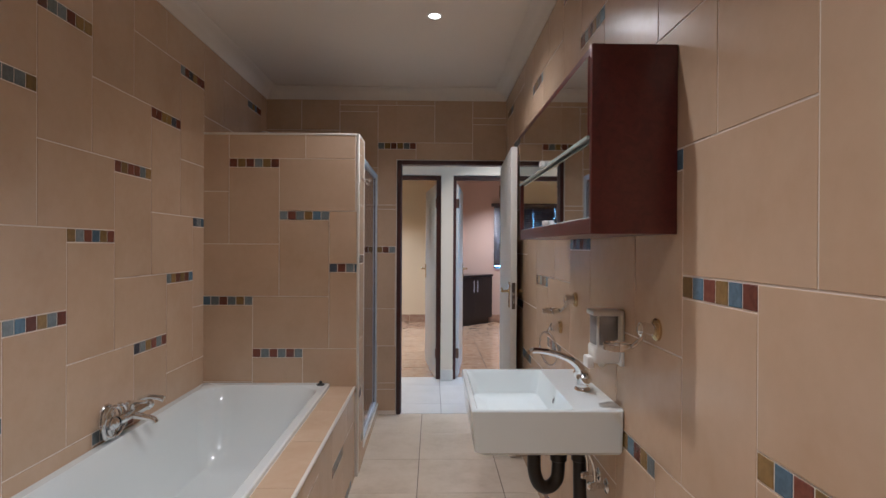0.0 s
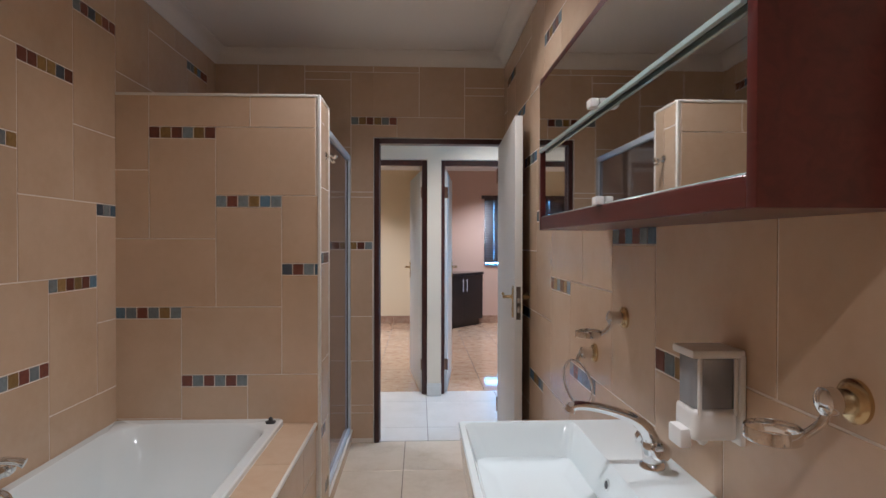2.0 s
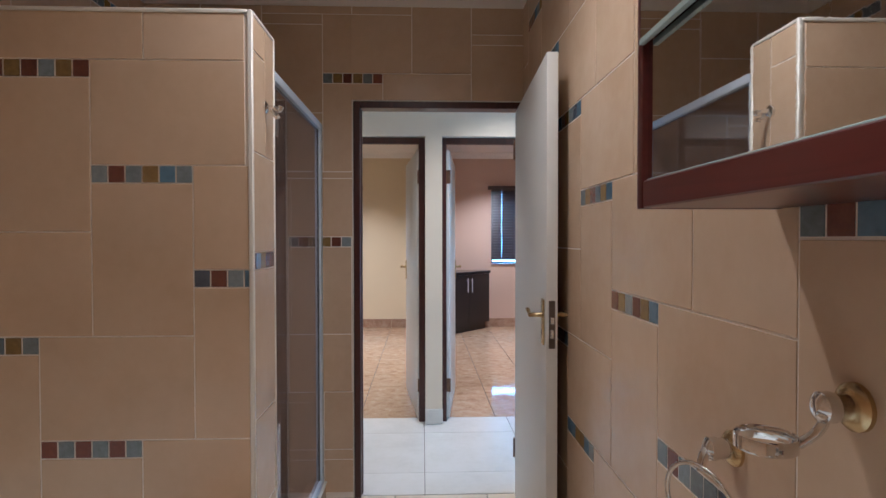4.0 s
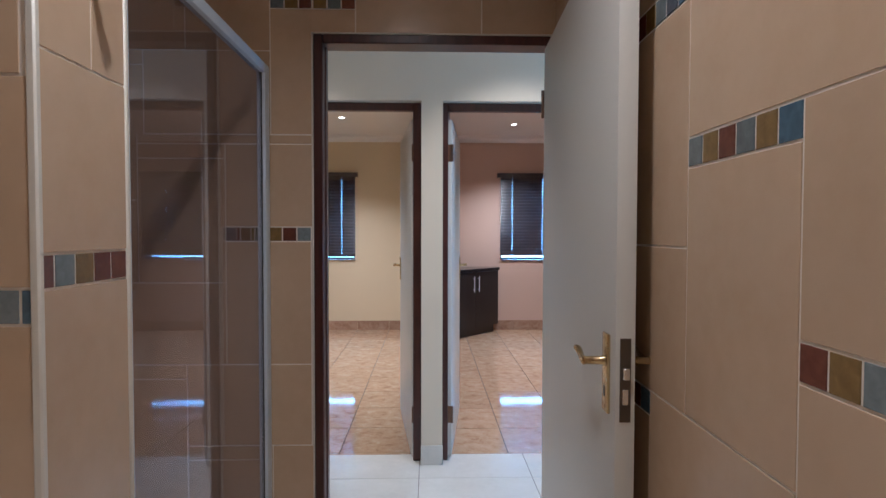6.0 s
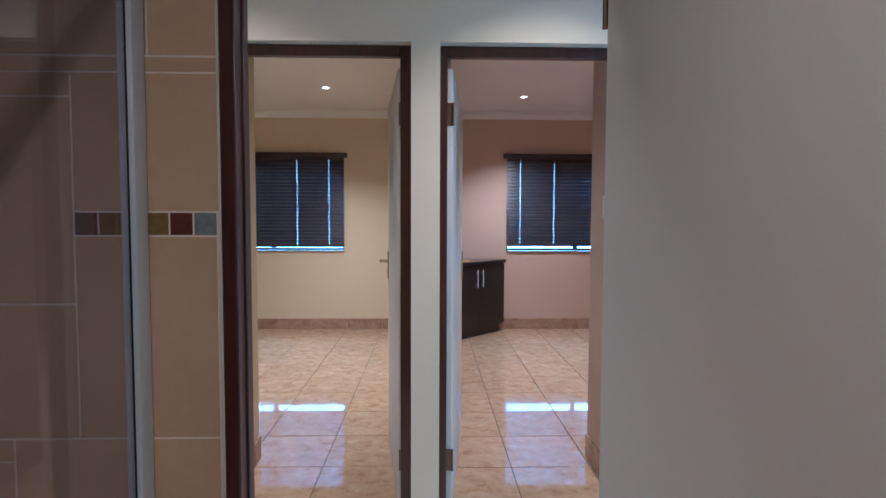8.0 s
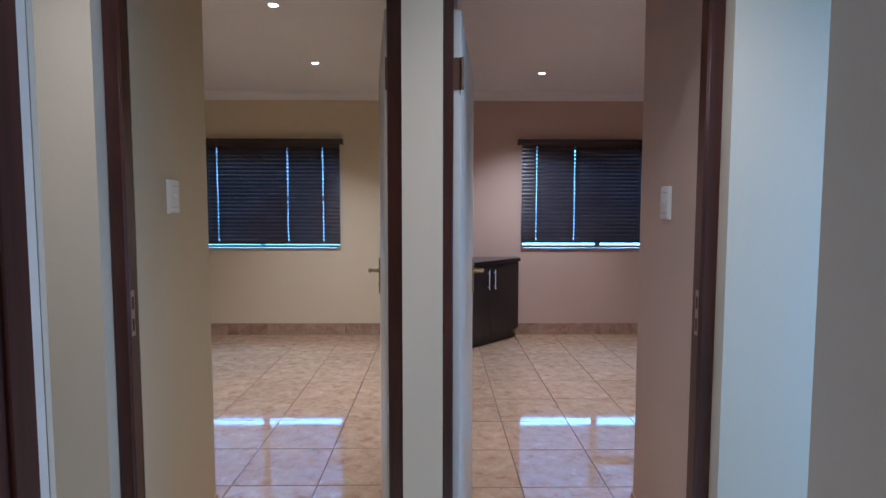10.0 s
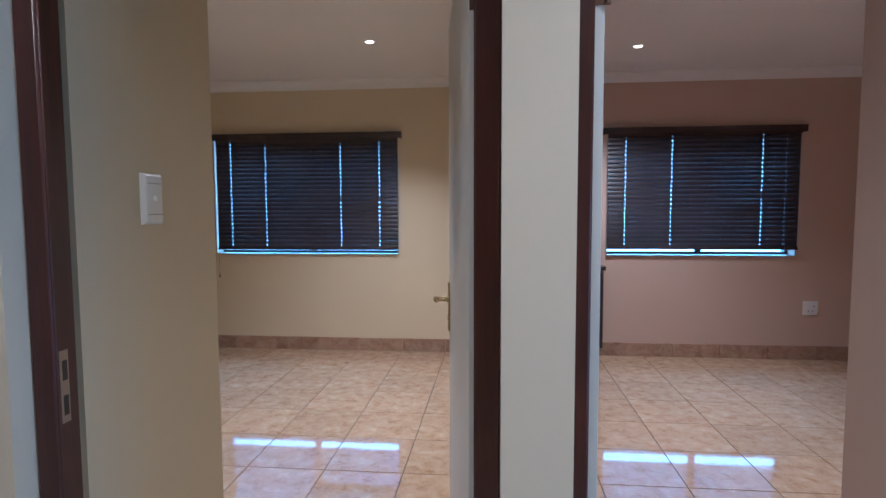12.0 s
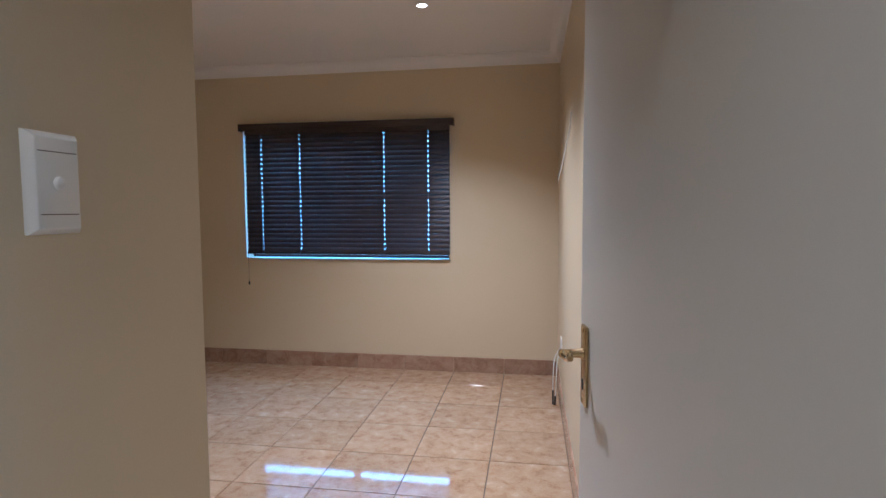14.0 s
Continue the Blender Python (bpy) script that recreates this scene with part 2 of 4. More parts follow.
def tube(bm, pts, r, segs=12, smooth=6, cap=True):
    """A round bar along a smoothed line; r may be a list, one radius a point."""
    p = [Vector(q) for q in pts]
    rs = list(r) if isinstance(r, (list, tuple)) else [r] * len(p)
    if smooth and len(p) > 2:
        q, qr = [], []
        for i in range(len(p) - 1):
            a, b, c, d = p[max(i - 1, 0)], p[i], p[i + 1], p[min(i + 2, len(p) - 1)]
            for k in range(smooth):
                t = k / smooth
                q.append(0.5 * (2 * b + (c - a) * t + (2 * a - 5 * b + 4 * c - d) * t * t + (3 * b - a - 3 * c + d) * t ** 3))
                qr.append(rs[i] + (rs[i + 1] - rs[i]) * t)
        p, rs = q + [p[-1]], qr + [rs[-1]]
    rings, u = [], None
    for i, c in enumerate(p):
        d = (p[min(i + 1, len(p) - 1)] - p[max(i - 1, 0)]).normalized()
        if u is None:
            u, v = frame_of(d)
        else:
            u = (u - d * u.dot(d)).normalized()
            v = u.cross(d)
        rings.append([bm.verts.new(c + rs[i] * (math.cos(2 * math.pi * k / segs) * u + math.sin(2 * math.pi * k / segs) * v)) for k in range(segs)])
    for a, b in zip(rings, rings[1:]):
        for k in range(segs):
            bm.faces.new((a[k], a[(k + 1) % segs], b[(k + 1) % segs], b[k]))
    if cap:
        bm.faces.new(rings[0][::-1])
        bm.faces.new(rings[-1])
    return bm


def rod(p0, p1, r, segs=16):
    return tube(bmesh.new(), [p0, p1], r, segs, 0)


def ring(bm, c, axis, radius, r, segs=40, n=10):
    a, b = frame_of(Vector(axis))
    rows = []
    for i in range(segs):
        t = 2 * math.pi * i / segs
        d = math.cos(t) * a + math.sin(t) * b
        rows.append([bm.verts.new(Vector(c) + d * (radius + r * math.cos(2 * math.pi * k / n)) + Vector(axis).normalized() * (r * math.sin(2 * math.pi * k / n))) for k in range(n)])
    for i in range(segs):
        for k in range(n):
            bm.faces.new((rows[i][k], rows[(i + 1) % segs][k], rows[(i + 1) % segs][(k + 1) % n], rows[i][(k + 1) % n]))
    return bm


def lathe(bm, c, axis, profile, segs=28):
    """A turned body: profile of (radius, distance along the axis)."""
    d = Vector(axis).normalized()
    a, b = frame_of(d)
    rows = [[bm.verts.new(Vector(c) + d * h + max(r, 1e-5) * (math.cos(2 * math.pi * k / segs) * a + math.sin(2 * math.pi * k / segs) * b)) for k in range(segs)] for r, h in profile]
    for p, q in zip(rows, rows[1:]):
        for k in range(segs):
            bm.faces.new((p[k], p[(k + 1) % segs], q[(k + 1) % segs], q[k]))
    bm.faces.new(rows[0][::-1])
    bm.faces.new(rows[-1])
    return bm


def to_mesh(name, bm, mat, smooth=True):
    bmesh.ops.recalc_face_normals(bm, faces=bm.faces)
    me = bpy.data.meshes.new(name)
    bm.to_mesh(me)
    bm.free()
    me.materials.append(mat)
    if smooth:
        me.polygons.foreach_set("use_smooth", [True] * len(me.polygons))
        me.set_sharp_from_angle(angle=radians(38))
    return me


def solid(name, bm, mat, label="", category="", kind="structure", group=""):
    """A top-level thing that is one mesh, built in place."""
    return tagged(new(name, to_mesh(name, bm, mat)), label, category, group, kind)


def thing(name, at, label, category, group="", kind=""):
    ob = new(name)
    ob.empty_display_size = 0.1
    ob.matrix_basis = at if isinstance(at, Matrix) else Matrix.Translation(at)
    return tagged(ob, label, category, group, kind)


def part(name, bm, mat, parent, label="", local=False):
    """One mesh under a thing or a part. Built in place unless local."""
    root = parent
    while root.parent:
        root = root.parent
    if not local:
        bm.transform(root.matrix_basis.inverted())
    ob = new(name, to_mesh(name, bm, mat))
    ob.parent = parent
    return tagged(ob, label)


TILES = {}


def tile_mesh(w, h, d, c, mat):
    """A flat piece w by h with a chamfered face, its back on z = 0."""
    key = (round(w, 4), round(h, 4), d, mat.name)
    if key not in TILES:
        vs = []
        for z, i in ((0, 0), (d - c, 0), (d, c)):
            vs += [(i, i, z), (w - i, i, z), (w - i, h - i, z), (i, h - i, z)]
        fs = [(8, 9, 10, 11)]
        for o in (0, 4):
            fs += [(o + k, o + (k + 1) % 4, o + 4 + (k + 1) % 4, o + 4 + k) for k in range(4)]
        me = bpy.data.meshes.new("tile")
        me.from_pydata(vs, [], fs)
        me.materials.append(mat)
        TILES[key] = me
    return TILES[key]


def lay(name, parent, m, u0, u1, v0, v1, mat, d=0.0018, c=0.0006):
    """One tile on a plane whose x, y and normal are those of m."""
    ob = new(name, tile_mesh(u1 - u0, v1 - v0, d, c, mat))
    ob.parent = parent
    ob.matrix_basis = parent.matrix_basis.inverted() @ m @ Matrix.Translation((u0, v0, 0))
    return ob


def plane(origin, u, n):
    """The frame of a tiled plane: u along, z of the frame along n."""
    u, n = Vector(u), Vector(n)
    v = n.cross(u)
    m = Matrix((u, v, n)).transposed().to_4x4()
    m.translation = origin
    return m


def clip(r, q):
    u0, u1, v0, v1 = max(r[0], q[0]), min(r[1], q[1]), max(r[2], q[2]), min(r[3], q[3])
    return (u0, u1, v0, v1) if u1 - u0 > 0.012 and v1 - v0 > 0.012 else None


def wall_tiles(parent, m, rects, anchor, mirror=False, a=(0.297, 0.302), b=(0.4475, 0.507), strips=None, known=None, seed=1):
    """The bathroom's pattern: a strip of six glass squares over an upright tile, with a lying tile beside it, stepped down the wall.
    a and b are the two steps of the pattern; rects lie in the plane of m; with mirror the pattern runs the other way.
    known gives the colours of single strips by their steps along a and b."""
    A, B, G, K = Vector((a[0], -a[1])), Vector((-b[0], -b[1])), 0.0024, 0.053
    rng = random.Random(seed)
    lo_u, hi_u = min(r[0] for r in rects), max(r[1] for r in rects)
    lo_v, hi_v = min(r[2] for r in rects), max(r[3] for r in rects)
    a0 = Vector((-anchor[0], anchor[1])) if mirror else Vector(anchor)
    for i in range(-30, 31):
        for j in range(-20, 21):
            p = a0 + i * A + j * B
            tones = [rng.choice("bsggrrsn" if k % 2 else "bsgrrssg") for k in range(6)]
            tones = (known or {}).get((i, j), tones)
            pieces = [("tile", p.x, p.x + A.x, p.y + B.y, p.y - K, BEIGE), ("tile", p.x + A.x, p.x + A.x - B.x, p.y + A.y, p.y, BEIGE)]
            pieces += [("mosaic_tile", p.x + k * A.x / 6, p.x + (k + 1) * A.x / 6, p.y - K, p.y, MOSAIC[tones[k]]) for k in range(6)]
            if strips and not any(lo < p.y < hi for lo, hi in strips):
                pieces = pieces[:2] + [("tile", p.x, p.x + A.x, p.y - K, p.y, BEIGE)]
            for name, u0, u1, v0, v1, mat in pieces:
                if mirror:
                    u0, u1 = -u1, -u0
                if u1 < lo_u or u0 > hi_u or v1 < lo_v or v0 > hi_v:
                    continue
                for r in rects:
                    q = clip((u0 + G, u1 - G, v0 + G, v1 - G), r)
                    if q:
                        lay(name, parent, m, *q, mat)


def floor_tiles(parent, x0, x1, y0, y1, ax, ay, px, py, mat, gap=0.003, z=0.0, name="tile"):
    m = Matrix.Translation((0, 0, z - 0.006))
    i = math.floor((x0 - ax) / px)
    while ax + i * px < x1:
        j = math.floor((y0 - ay) / py)
        while ay + j * py < y1:
            q = clip((ax + i * px + gap / 2, ax + (i + 1) * px - gap / 2, ay + j * py + gap / 2, ay + (j + 1) * py - gap / 2), (x0, x1, y0, y1))
            if q:
                lay(name, parent, m, *q, mat, 0.006, 0.0012)
            j += 1
        i += 1


def boxes(*rows):
    bm = bmesh.new()
    for r in rows:
        box(bm, *r)
    return bm


# ---- structure: bathroom ----
T = 0.0018
wall_bath_west = solid("wall_bath_west", boxes((XL - 0.2, XL - T, YB - 0.2, H1, -0.1, 2.75)), GROUT, "beige tiled bathroom wall with stepped mosaic strips", "wall")
wall_bath_east = solid("wall_bath_east", boxes((XR + T, XR + 0.2, YB - 0.2, YE - 0.014, -0.1, 2.75)), GROUT, "beige tiled bathroom wall behind the basin", "wall")
wall_bath_south = solid("wall_bath_south", boxes((XL - T, XR + T, YB - 0.2, YB - T, -0.1, 2.75)), GROUT, "beige tiled wall closing the bathroom", "wall")
DX0, DX1, DZ = -0.181, 0.790, 2.066
wall_bath_north = solid("wall_bath_north", boxes((XL - T, DX0, YE + T, H1 - 0.012, -0.1, 2.75), (DX1, XR + 0.2, YE + T, H1 - 0.012, -0.1, 2.75), (DX0, DX1, YE + T, H1 - 0.012, DZ, 2.75)), GROUT, "beige tiled bathroom end wall with a doorway", "wall")
floor_bath = solid("floor_bath", boxes((XL - 0.1, XR + 0.1, YB - 0.1, 4.87, -0.1, -0.005)), DARK_GROUT, "cream tiled bathroom floor", "floor")
ceiling_bath = solid("ceiling_bath", boxes((XL - 0.1, XR + 0.1, YB - 0.1, YE + 0.05, CB, CB + 0.11)), CEILING, "plain painted bathroom ceiling", "ceiling")


def cornice(name, x0, x1, y0, y1, z, s, mat):
    """A coved cornice round a rectangular room."""
    bm = bmesh.new()
    prof = [(0, -s), (0.006, -s), (0.008, -s * 0.86), (s * 0.28, -s * 0.50), (s * 0.62, -s * 0.20), (s * 0.95, -0.008), (s, -0.006), (s, 0)]
    rows = []
    for o, h in prof:
        rows.append([bm.verts.new(q) for q in ((x0 + o, y0 + o, z + h), (x1 - o, y0 + o, z + h), (x1 - o, y1 - o, z + h), (x0 + o, y1 - o, z + h))])
    for p, q in zip(rows, rows[1:]):
        for k in range(4):
            bm.faces.new((p[k], p[(k + 1) % 4], q[(k + 1) % 4], q[k]))
    return solid(name, bm, mat, "coved plaster cornice under the ceiling", "cornice")


cornice("cornice_bath", XL, XR, YB, YE, CB, 0.088, CEILING)

# shower partition
partition = solid("wall_shower_partition", boxes((XL - T, XP - T, YP + T, YP2 - T, 0.0, 2.02)), GROUT, "waist-thick tiled partition between bath and shower", "wall")
trim_p = thing("trim_partition", (XP, YP, 0), "white plastic edge trim on the tiled partition", "trim", kind="structure")
part("edge_strip", boxed(XP - 0.012, XP + 0.003, YP - 0.003, YP + 0.010, 0.0, 2.03, bevel=0.003), TRIM_WHITE, trim_p)
part("edge_strip", boxed(XP - 0.010, XP + 0.003, YP2 - 0.010, YP2 + 0.002, 0.10, 2.03, bevel=0.003), TRIM_WHITE, trim_p)
part("edge_strip", boxed(XL, XP - 0.012, YP - 0.003, YP + 0.010, 2.018, 2.031, bevel=0.003), TRIM_WHITE, trim_p)
part("edge_strip", boxed(XP - 0.010, XP + 0.003, YP + 0.010, YP2 - 0.010, 2.018, 2.031, bevel=0.003), TRIM_WHITE, trim_p)
part("cap", boxed(XL, XP - 0.010, YP + 0.010, YP2, 2.012, 2.026), BEIGE, trim_p)

# shower floor, kerb
solid("floor_shower", boxes((XL, XP - 0.05, YP2, YE + T, -0.005, 0.03)), CREAM_TILE, "cream tiled shower floor", "floor")
kerb = solid("kerb_shower", boxes((XP - 0.10, XP - 0.004, YP2, YE, 0.0, 0.088)), BEIGE, "tiled shower kerb", "kerb")
trim_k = thing("trim_kerb", (XP, 4.3, 0), "white plastic edge trim along the shower kerb", "trim", kind="structure")
part("edge_strip", boxed(XP - 0.012, XP + 0.002, YP2 + 0.002, YE - 0.001, 0.080, 0.092, bevel=0.003), TRIM_WHITE, trim_k)

# ---- structure: hall ----
F1 = (-0.710, 0.197)
F2 = (0.320, 1.183)
FZ = 2.098
wall_hall_south = solid("wall_hall_south", boxes((HX0 - 0.1, DX0, H1 - 0.010, H1, -0.1, 2.75), (DX1, HX1, H1 - 0.010, H1, -0.1, 2.75), (DX0, DX1, H1 - 0.010, H1, DZ, 2.75)), HALL_PAINT, "off-white painted hall wall", "wall")
wall_hall_north = solid("wall_hall_north", boxes((HX0 - 0.1, F1[0], H2, 6.13, -0.1, 2.75), (F1[1], F2[0], H2, 6.13, -0.1, 2.75), (F2[1], HX1, H2, 6.13, -0.1, 2.75), (F1[0], F1[1], H2, 6.13, FZ, 2.75), (F2[0], F2[1], H2, 6.13, FZ, 2.75)), HALL_PAINT, "off-white painted hall wall with two doorways", "wall")
solid("wall_hall_west", boxes((HX0 - 0.2, HX0 - 0.1, H1 - 0.1, 6.13, -0.1, 2.75)), HALL_PAINT, "off-white painted hall end wall", "wall")
solid("wall_hall_east", boxes((HX1, HX1 + 0.2, H1 - 0.15, 6.13, -0.1, 0.25), (HX1, HX1 + 0.2, H1 - 0.15, 6.13, 2.2, 2.75), (HX1, HX1 + 0.2, H1 - 0.15, H1 + 0.06, 0.25, 2.2), (HX1, HX1 + 0.2, H2 - 0.06, 6.13, 0.25, 2.2)), HALL_PAINT, "off-white hall end wall with a tall window opening", "wall")
floor_hall = solid("floor_hall", boxes((HX0 - 0.1, HX1, 4.87, 6.128, -0.1, -0.005)), DARK_GROUT, "pale tiled hall floor", "floor")
solid("ceiling_hall", boxes((HX0 - 0.1, HX1, H1, H2, CB, CB + 0.11)), ROOM_CEILING, "white painted hall ceiling", "ceiling")

# daylight at the end of the hall
hall_light = new("hall_window_light", bpy.data.lights.new("hall_window_light", "AREA"))
hall_light.data.shape = "RECTANGLE"
hall_light.data.size, hall_light.data.size_y = 0.86, 1.9
hall_light.data.energy = 8.5
hall_light.data.color = (0.25, 0.60, 1.0)
hall_light.matrix_world = look((HX1 + 0.05, 5.49, 1.22), (0, 5.49, 1.22))

# ---- structure: the two rooms ----
ZT = 2.78
W1 = (-2.639, -0.777, 0.972, 2.11)
W2 = (1.243, 2.934, 0.972, 2.11)


def window_wall(name, x0, x1, w, mat, label):
    return solid(name, boxes((x0, w[0], RW, RW + 0.23, -0.1, ZT), (w[1], x1, RW, RW + 0.23, -0.1, ZT), (w[0], w[1], RW, RW + 0.23, -0.1, w[2]), (w[0], w[1], RW, RW + 0.23, w[3], ZT)), mat, label, "wall")


window_wall("wall_cream_north", R1L - 0.2, 0.20, W1, CREAM_PAINT, "cream painted wall with a window")
window_wall("wall_pink_north", 0.20, R2R + 0.2, W2, MAUVE_PAINT, "dusty pink painted wall with a window")
solid("wall_cream_west", boxes((R1L - 0.2, R1L, NY, RW, -0.1, ZT)), CREAM_PAINT, "cream painted room wall", "wall")
solid("wall_pink_east", boxes((R2R, R2R + 0.2, NY, RW, -0.1, ZT)), MAUVE_PAINT, "dusty pink painted room wall", "wall")
solid("wall_cream_east", boxes((R1R, 0.20, 6.36, RW, -0.1, ZT), (0.188, 0.20, 6.13, 6.36, -0.1, ZT)), CREAM_PAINT, "cream painted dividing wall", "wall")
solid("wall_pink_west", boxes((0.20, R2L, 6.36, RW, -0.1, ZT), (0.20, 0.329, 6.13, 6.36, -0.1, ZT)), MAUVE_PAINT, "dusty pink painted dividing wall", "wall")
solid("wall_cream_nib", boxes((R1L, N1, NY - 0.14, NY, -0.1, ZT), (N1 - 0.14, N1, 6.13, NY - 0.14, -0.1, ZT)), CREAM_PAINT, "short cream wall beside the doorway", "wall")
solid("wall_pink_nib", boxes((N2, R2R, NY - 0.14, NY, -0.1, ZT), (N2, N2 + 0.14, 6.13, NY - 0.14, -0.1, ZT)), MAUVE_PAINT, "short dusty pink wall beside the doorway", "wall")
solid("wall_cream_over_door", boxes((N1, 0.188, 6.13, 6.16, FZ, ZT)), CREAM_PAINT, "cream wall over the doorway", "wall")
solid("wall_pink_over_door", boxes((0.329, N2, 6.13, 6.16, FZ, ZT)), MAUVE_PAINT, "dusty pink wall over the doorway", "wall")
floor_cream = solid("floor_cream_room", boxes((R1L, 0.20, 6.128, RW + 0.02, -0.1, -0.005)), DARK_GROUT, "glossy brown marbled tile floor", "floor")
floor_pink = solid("floor_pink_room", boxes((0.20, R2R, 6.128, RW + 0.02, -0.1, -0.005)), DARK_GROUT, "glossy brown marbled tile floor", "floor")
solid("ceiling_cream_room", boxes((R1L, 0.20, 6.13, RW, CR, CR + 0.11)), ROOM_CEILING, "white painted room ceiling", "ceiling")
solid("ceiling_pink_room", boxes((0.20, R2R, 6.13, RW, CR, CR + 0.11)), ROOM_CEILING, "white painted room ceiling", "ceiling")
cornice("cornice_cream_room", R1L, R1R, NY, RW, CR, 0.085, ROOM_CEILING)
cornice("cornice_pink_room", R2L, R2R, NY, RW, CR, 0.085, ROOM_CEILING)
solid("ground", boxes((-900, 900, -900, 900, -0.6, -0.25)), GROUND, "dry open ground around the house", "ground")


def skirting(name, x0, x1, y, mat, label):
    """Cut tiles along the foot of a wall that faces -y."""
    root = thing(name, ((x0 + x1) / 2, y, 0), label, "skirting", kind="structure")
    m = plane((0, y, 0), (1, 0, 0), (0, -1, 0))
    x = math.floor((x0 + 0.303) / 0.433) * 0.433 - 0.303
    while x < x1:
        q = clip((x + 0.0015, x + 0.4315, 0.0, 0.128), (x0, x1, 0, 1))
        if q:
            lay("skirting_tile", root, m, *q, mat, 0.011, 0.002)
        x += 0.433
    return root


skirting("baseboard_cream", R1L, R1R - 0.011, RW, SKIRTING, "brown marbled tile skirting under the window")
skirting("baseboard_pink", R2L, R2R, RW, SKIRTING, "brown marbled tile skirting under the window")


def side_skirting(name, x, y0, y1, n, mat, label):
    root = thing(name, (x, (y0 + y1) / 2, 0), label, "skirting", kind="structure")
    m = plane((x, 0, 0), (0, n, 0), (n, 0, 0))
    y = y0
    while y < y1:
        e = min(y + 0.433, y1)
        a, b = (y, e) if n > 0 else (-e, -y)
        lay("skirting_tile", root, m, a + 0.0015, b - 0.0015, 0.0, 0.128, mat, 0.011, 0.002)
        y += 0.433
    return root


side_skirting("baseboard_cream_side", R1R, 6.98, RW - 0.012, -1, SKIRTING, "brown marbled tile skirting along the dividing wall")
side_skirting("baseboard_cream_nib", N1, 6.16, NY, 1, SKIRTING, "brown marbled tile skirting on the short wall")
side_skirting("baseboard_pink_nib", N2, 6.16, NY, -1, SKIRTING, "brown marbled tile skirting on the short wall")

# white skirting on the pier between the doors
pier = thing("baseboard_pier", (0.2585, H2, 0), "white tile skirting round the hall pier", "skirting", kind="structure")
part("skirting_tile", boxed(F1[1] - 0.002, F2[0] + 0.002, H2 - 0.012, H2 - 0.001, 0.0, 0.112, bevel=0.002), HALL_TILE, pier)


# ---- doors ----
def door_frame(parent, x0, x1, z, y0, y1, w, rebate, deep=0, first=0.0):
    """Two jambs and a head, with a stop; the leaf closes against the rebate side."""
    for a, b, c in ((x0, x0 + (first or w), 1), (x1 - w, x1, -1)):
        bm = boxed(a, b, y0, y1 + (0.022 if c == deep else 0.0), 0.0, z, bevel=0.004)
        if deep and c == deep:
            q = b if c > 0 else a
            box(bm, min(q, q - 0.006 * c) + 0.004 * c, max(q, q - 0.006 * c) + 0.004 * c, y0 + 0.004, y0 + 0.012, 0.0, z - w, bevel=0.002)
        if rebate < 0 and c > 0:
            box(bm, b - 0.002, b + 0.005, y0 + 0.046, y1 - 0.010, 0.0, z - w, bevel=0.002)
        part("jamb", bm, MAHOGANY, parent)
    part("head", boxed(x0 + (first or w), x1 - w, y0 + 0.001, y1 - 0.001, z - w, z, bevel=0.004), MAHOGANY, parent)


def lever_set(parent, side, mat, d, z):
    """A plate with lever and keyhole on a leaf built along +y from its hinge; side is the outward x."""
    y, f = d - 0.055, 0.02 * side
    plate = bmesh.new()
    box(plate, min(f, f + 0.007 * side), max(f, f + 0.007 * side), y - 0.021, y + 0.021, z - 0.108, z + 0.058, bevel=0.0025, seg=2)
    pl = part("handle_plate", plate, mat, parent, "brass handle plate", local=True)
    lv = bmesh.new()
    lathe(lv, (f + 0.006 * side, y, z), (side, 0, 0), [(0.012, 0), (0.012, 0.004), (0.009, 0.008), (0.0085, 0.038), (0.0095, 0.046), (0.006, 0.050)], 20)
    tube(lv, [(f + 0.045 * side, y, z), (f + 0.047 * side, y - 0.022, z - 0.002), (f + 0.046 * side, y - 0.045, z + 0.001), (f + 0.047 * side, y - 0.066, z + 0.010), (f + 0.049 * side, y - 0.082, z + 0.011)], [0.0085, 0.0075, 0.0062, 0.0075, 0.006], 12, 5)
    part("lever", lv, mat, pl, local=True)
    key = bmesh.new()
    box(key, f + 0.0075 * side - 0.0008, f + 0.0075 * side + 0.0008, y - 0.0035, y + 0.0035, z - 0.075, z - 0.053)
    part("keyhole", key, BLACK_PLASTIC, pl, local=True)
    for dz in (0.048, -0.098):
        part("screw", lathe(bmesh.new(), (f + 0.007 * side, y, z + dz), (side, 0, 0), [(0.0042, 0), (0.0042, 0.0008), (0.002, 0.0014)], 12), mat, pl, local=True)


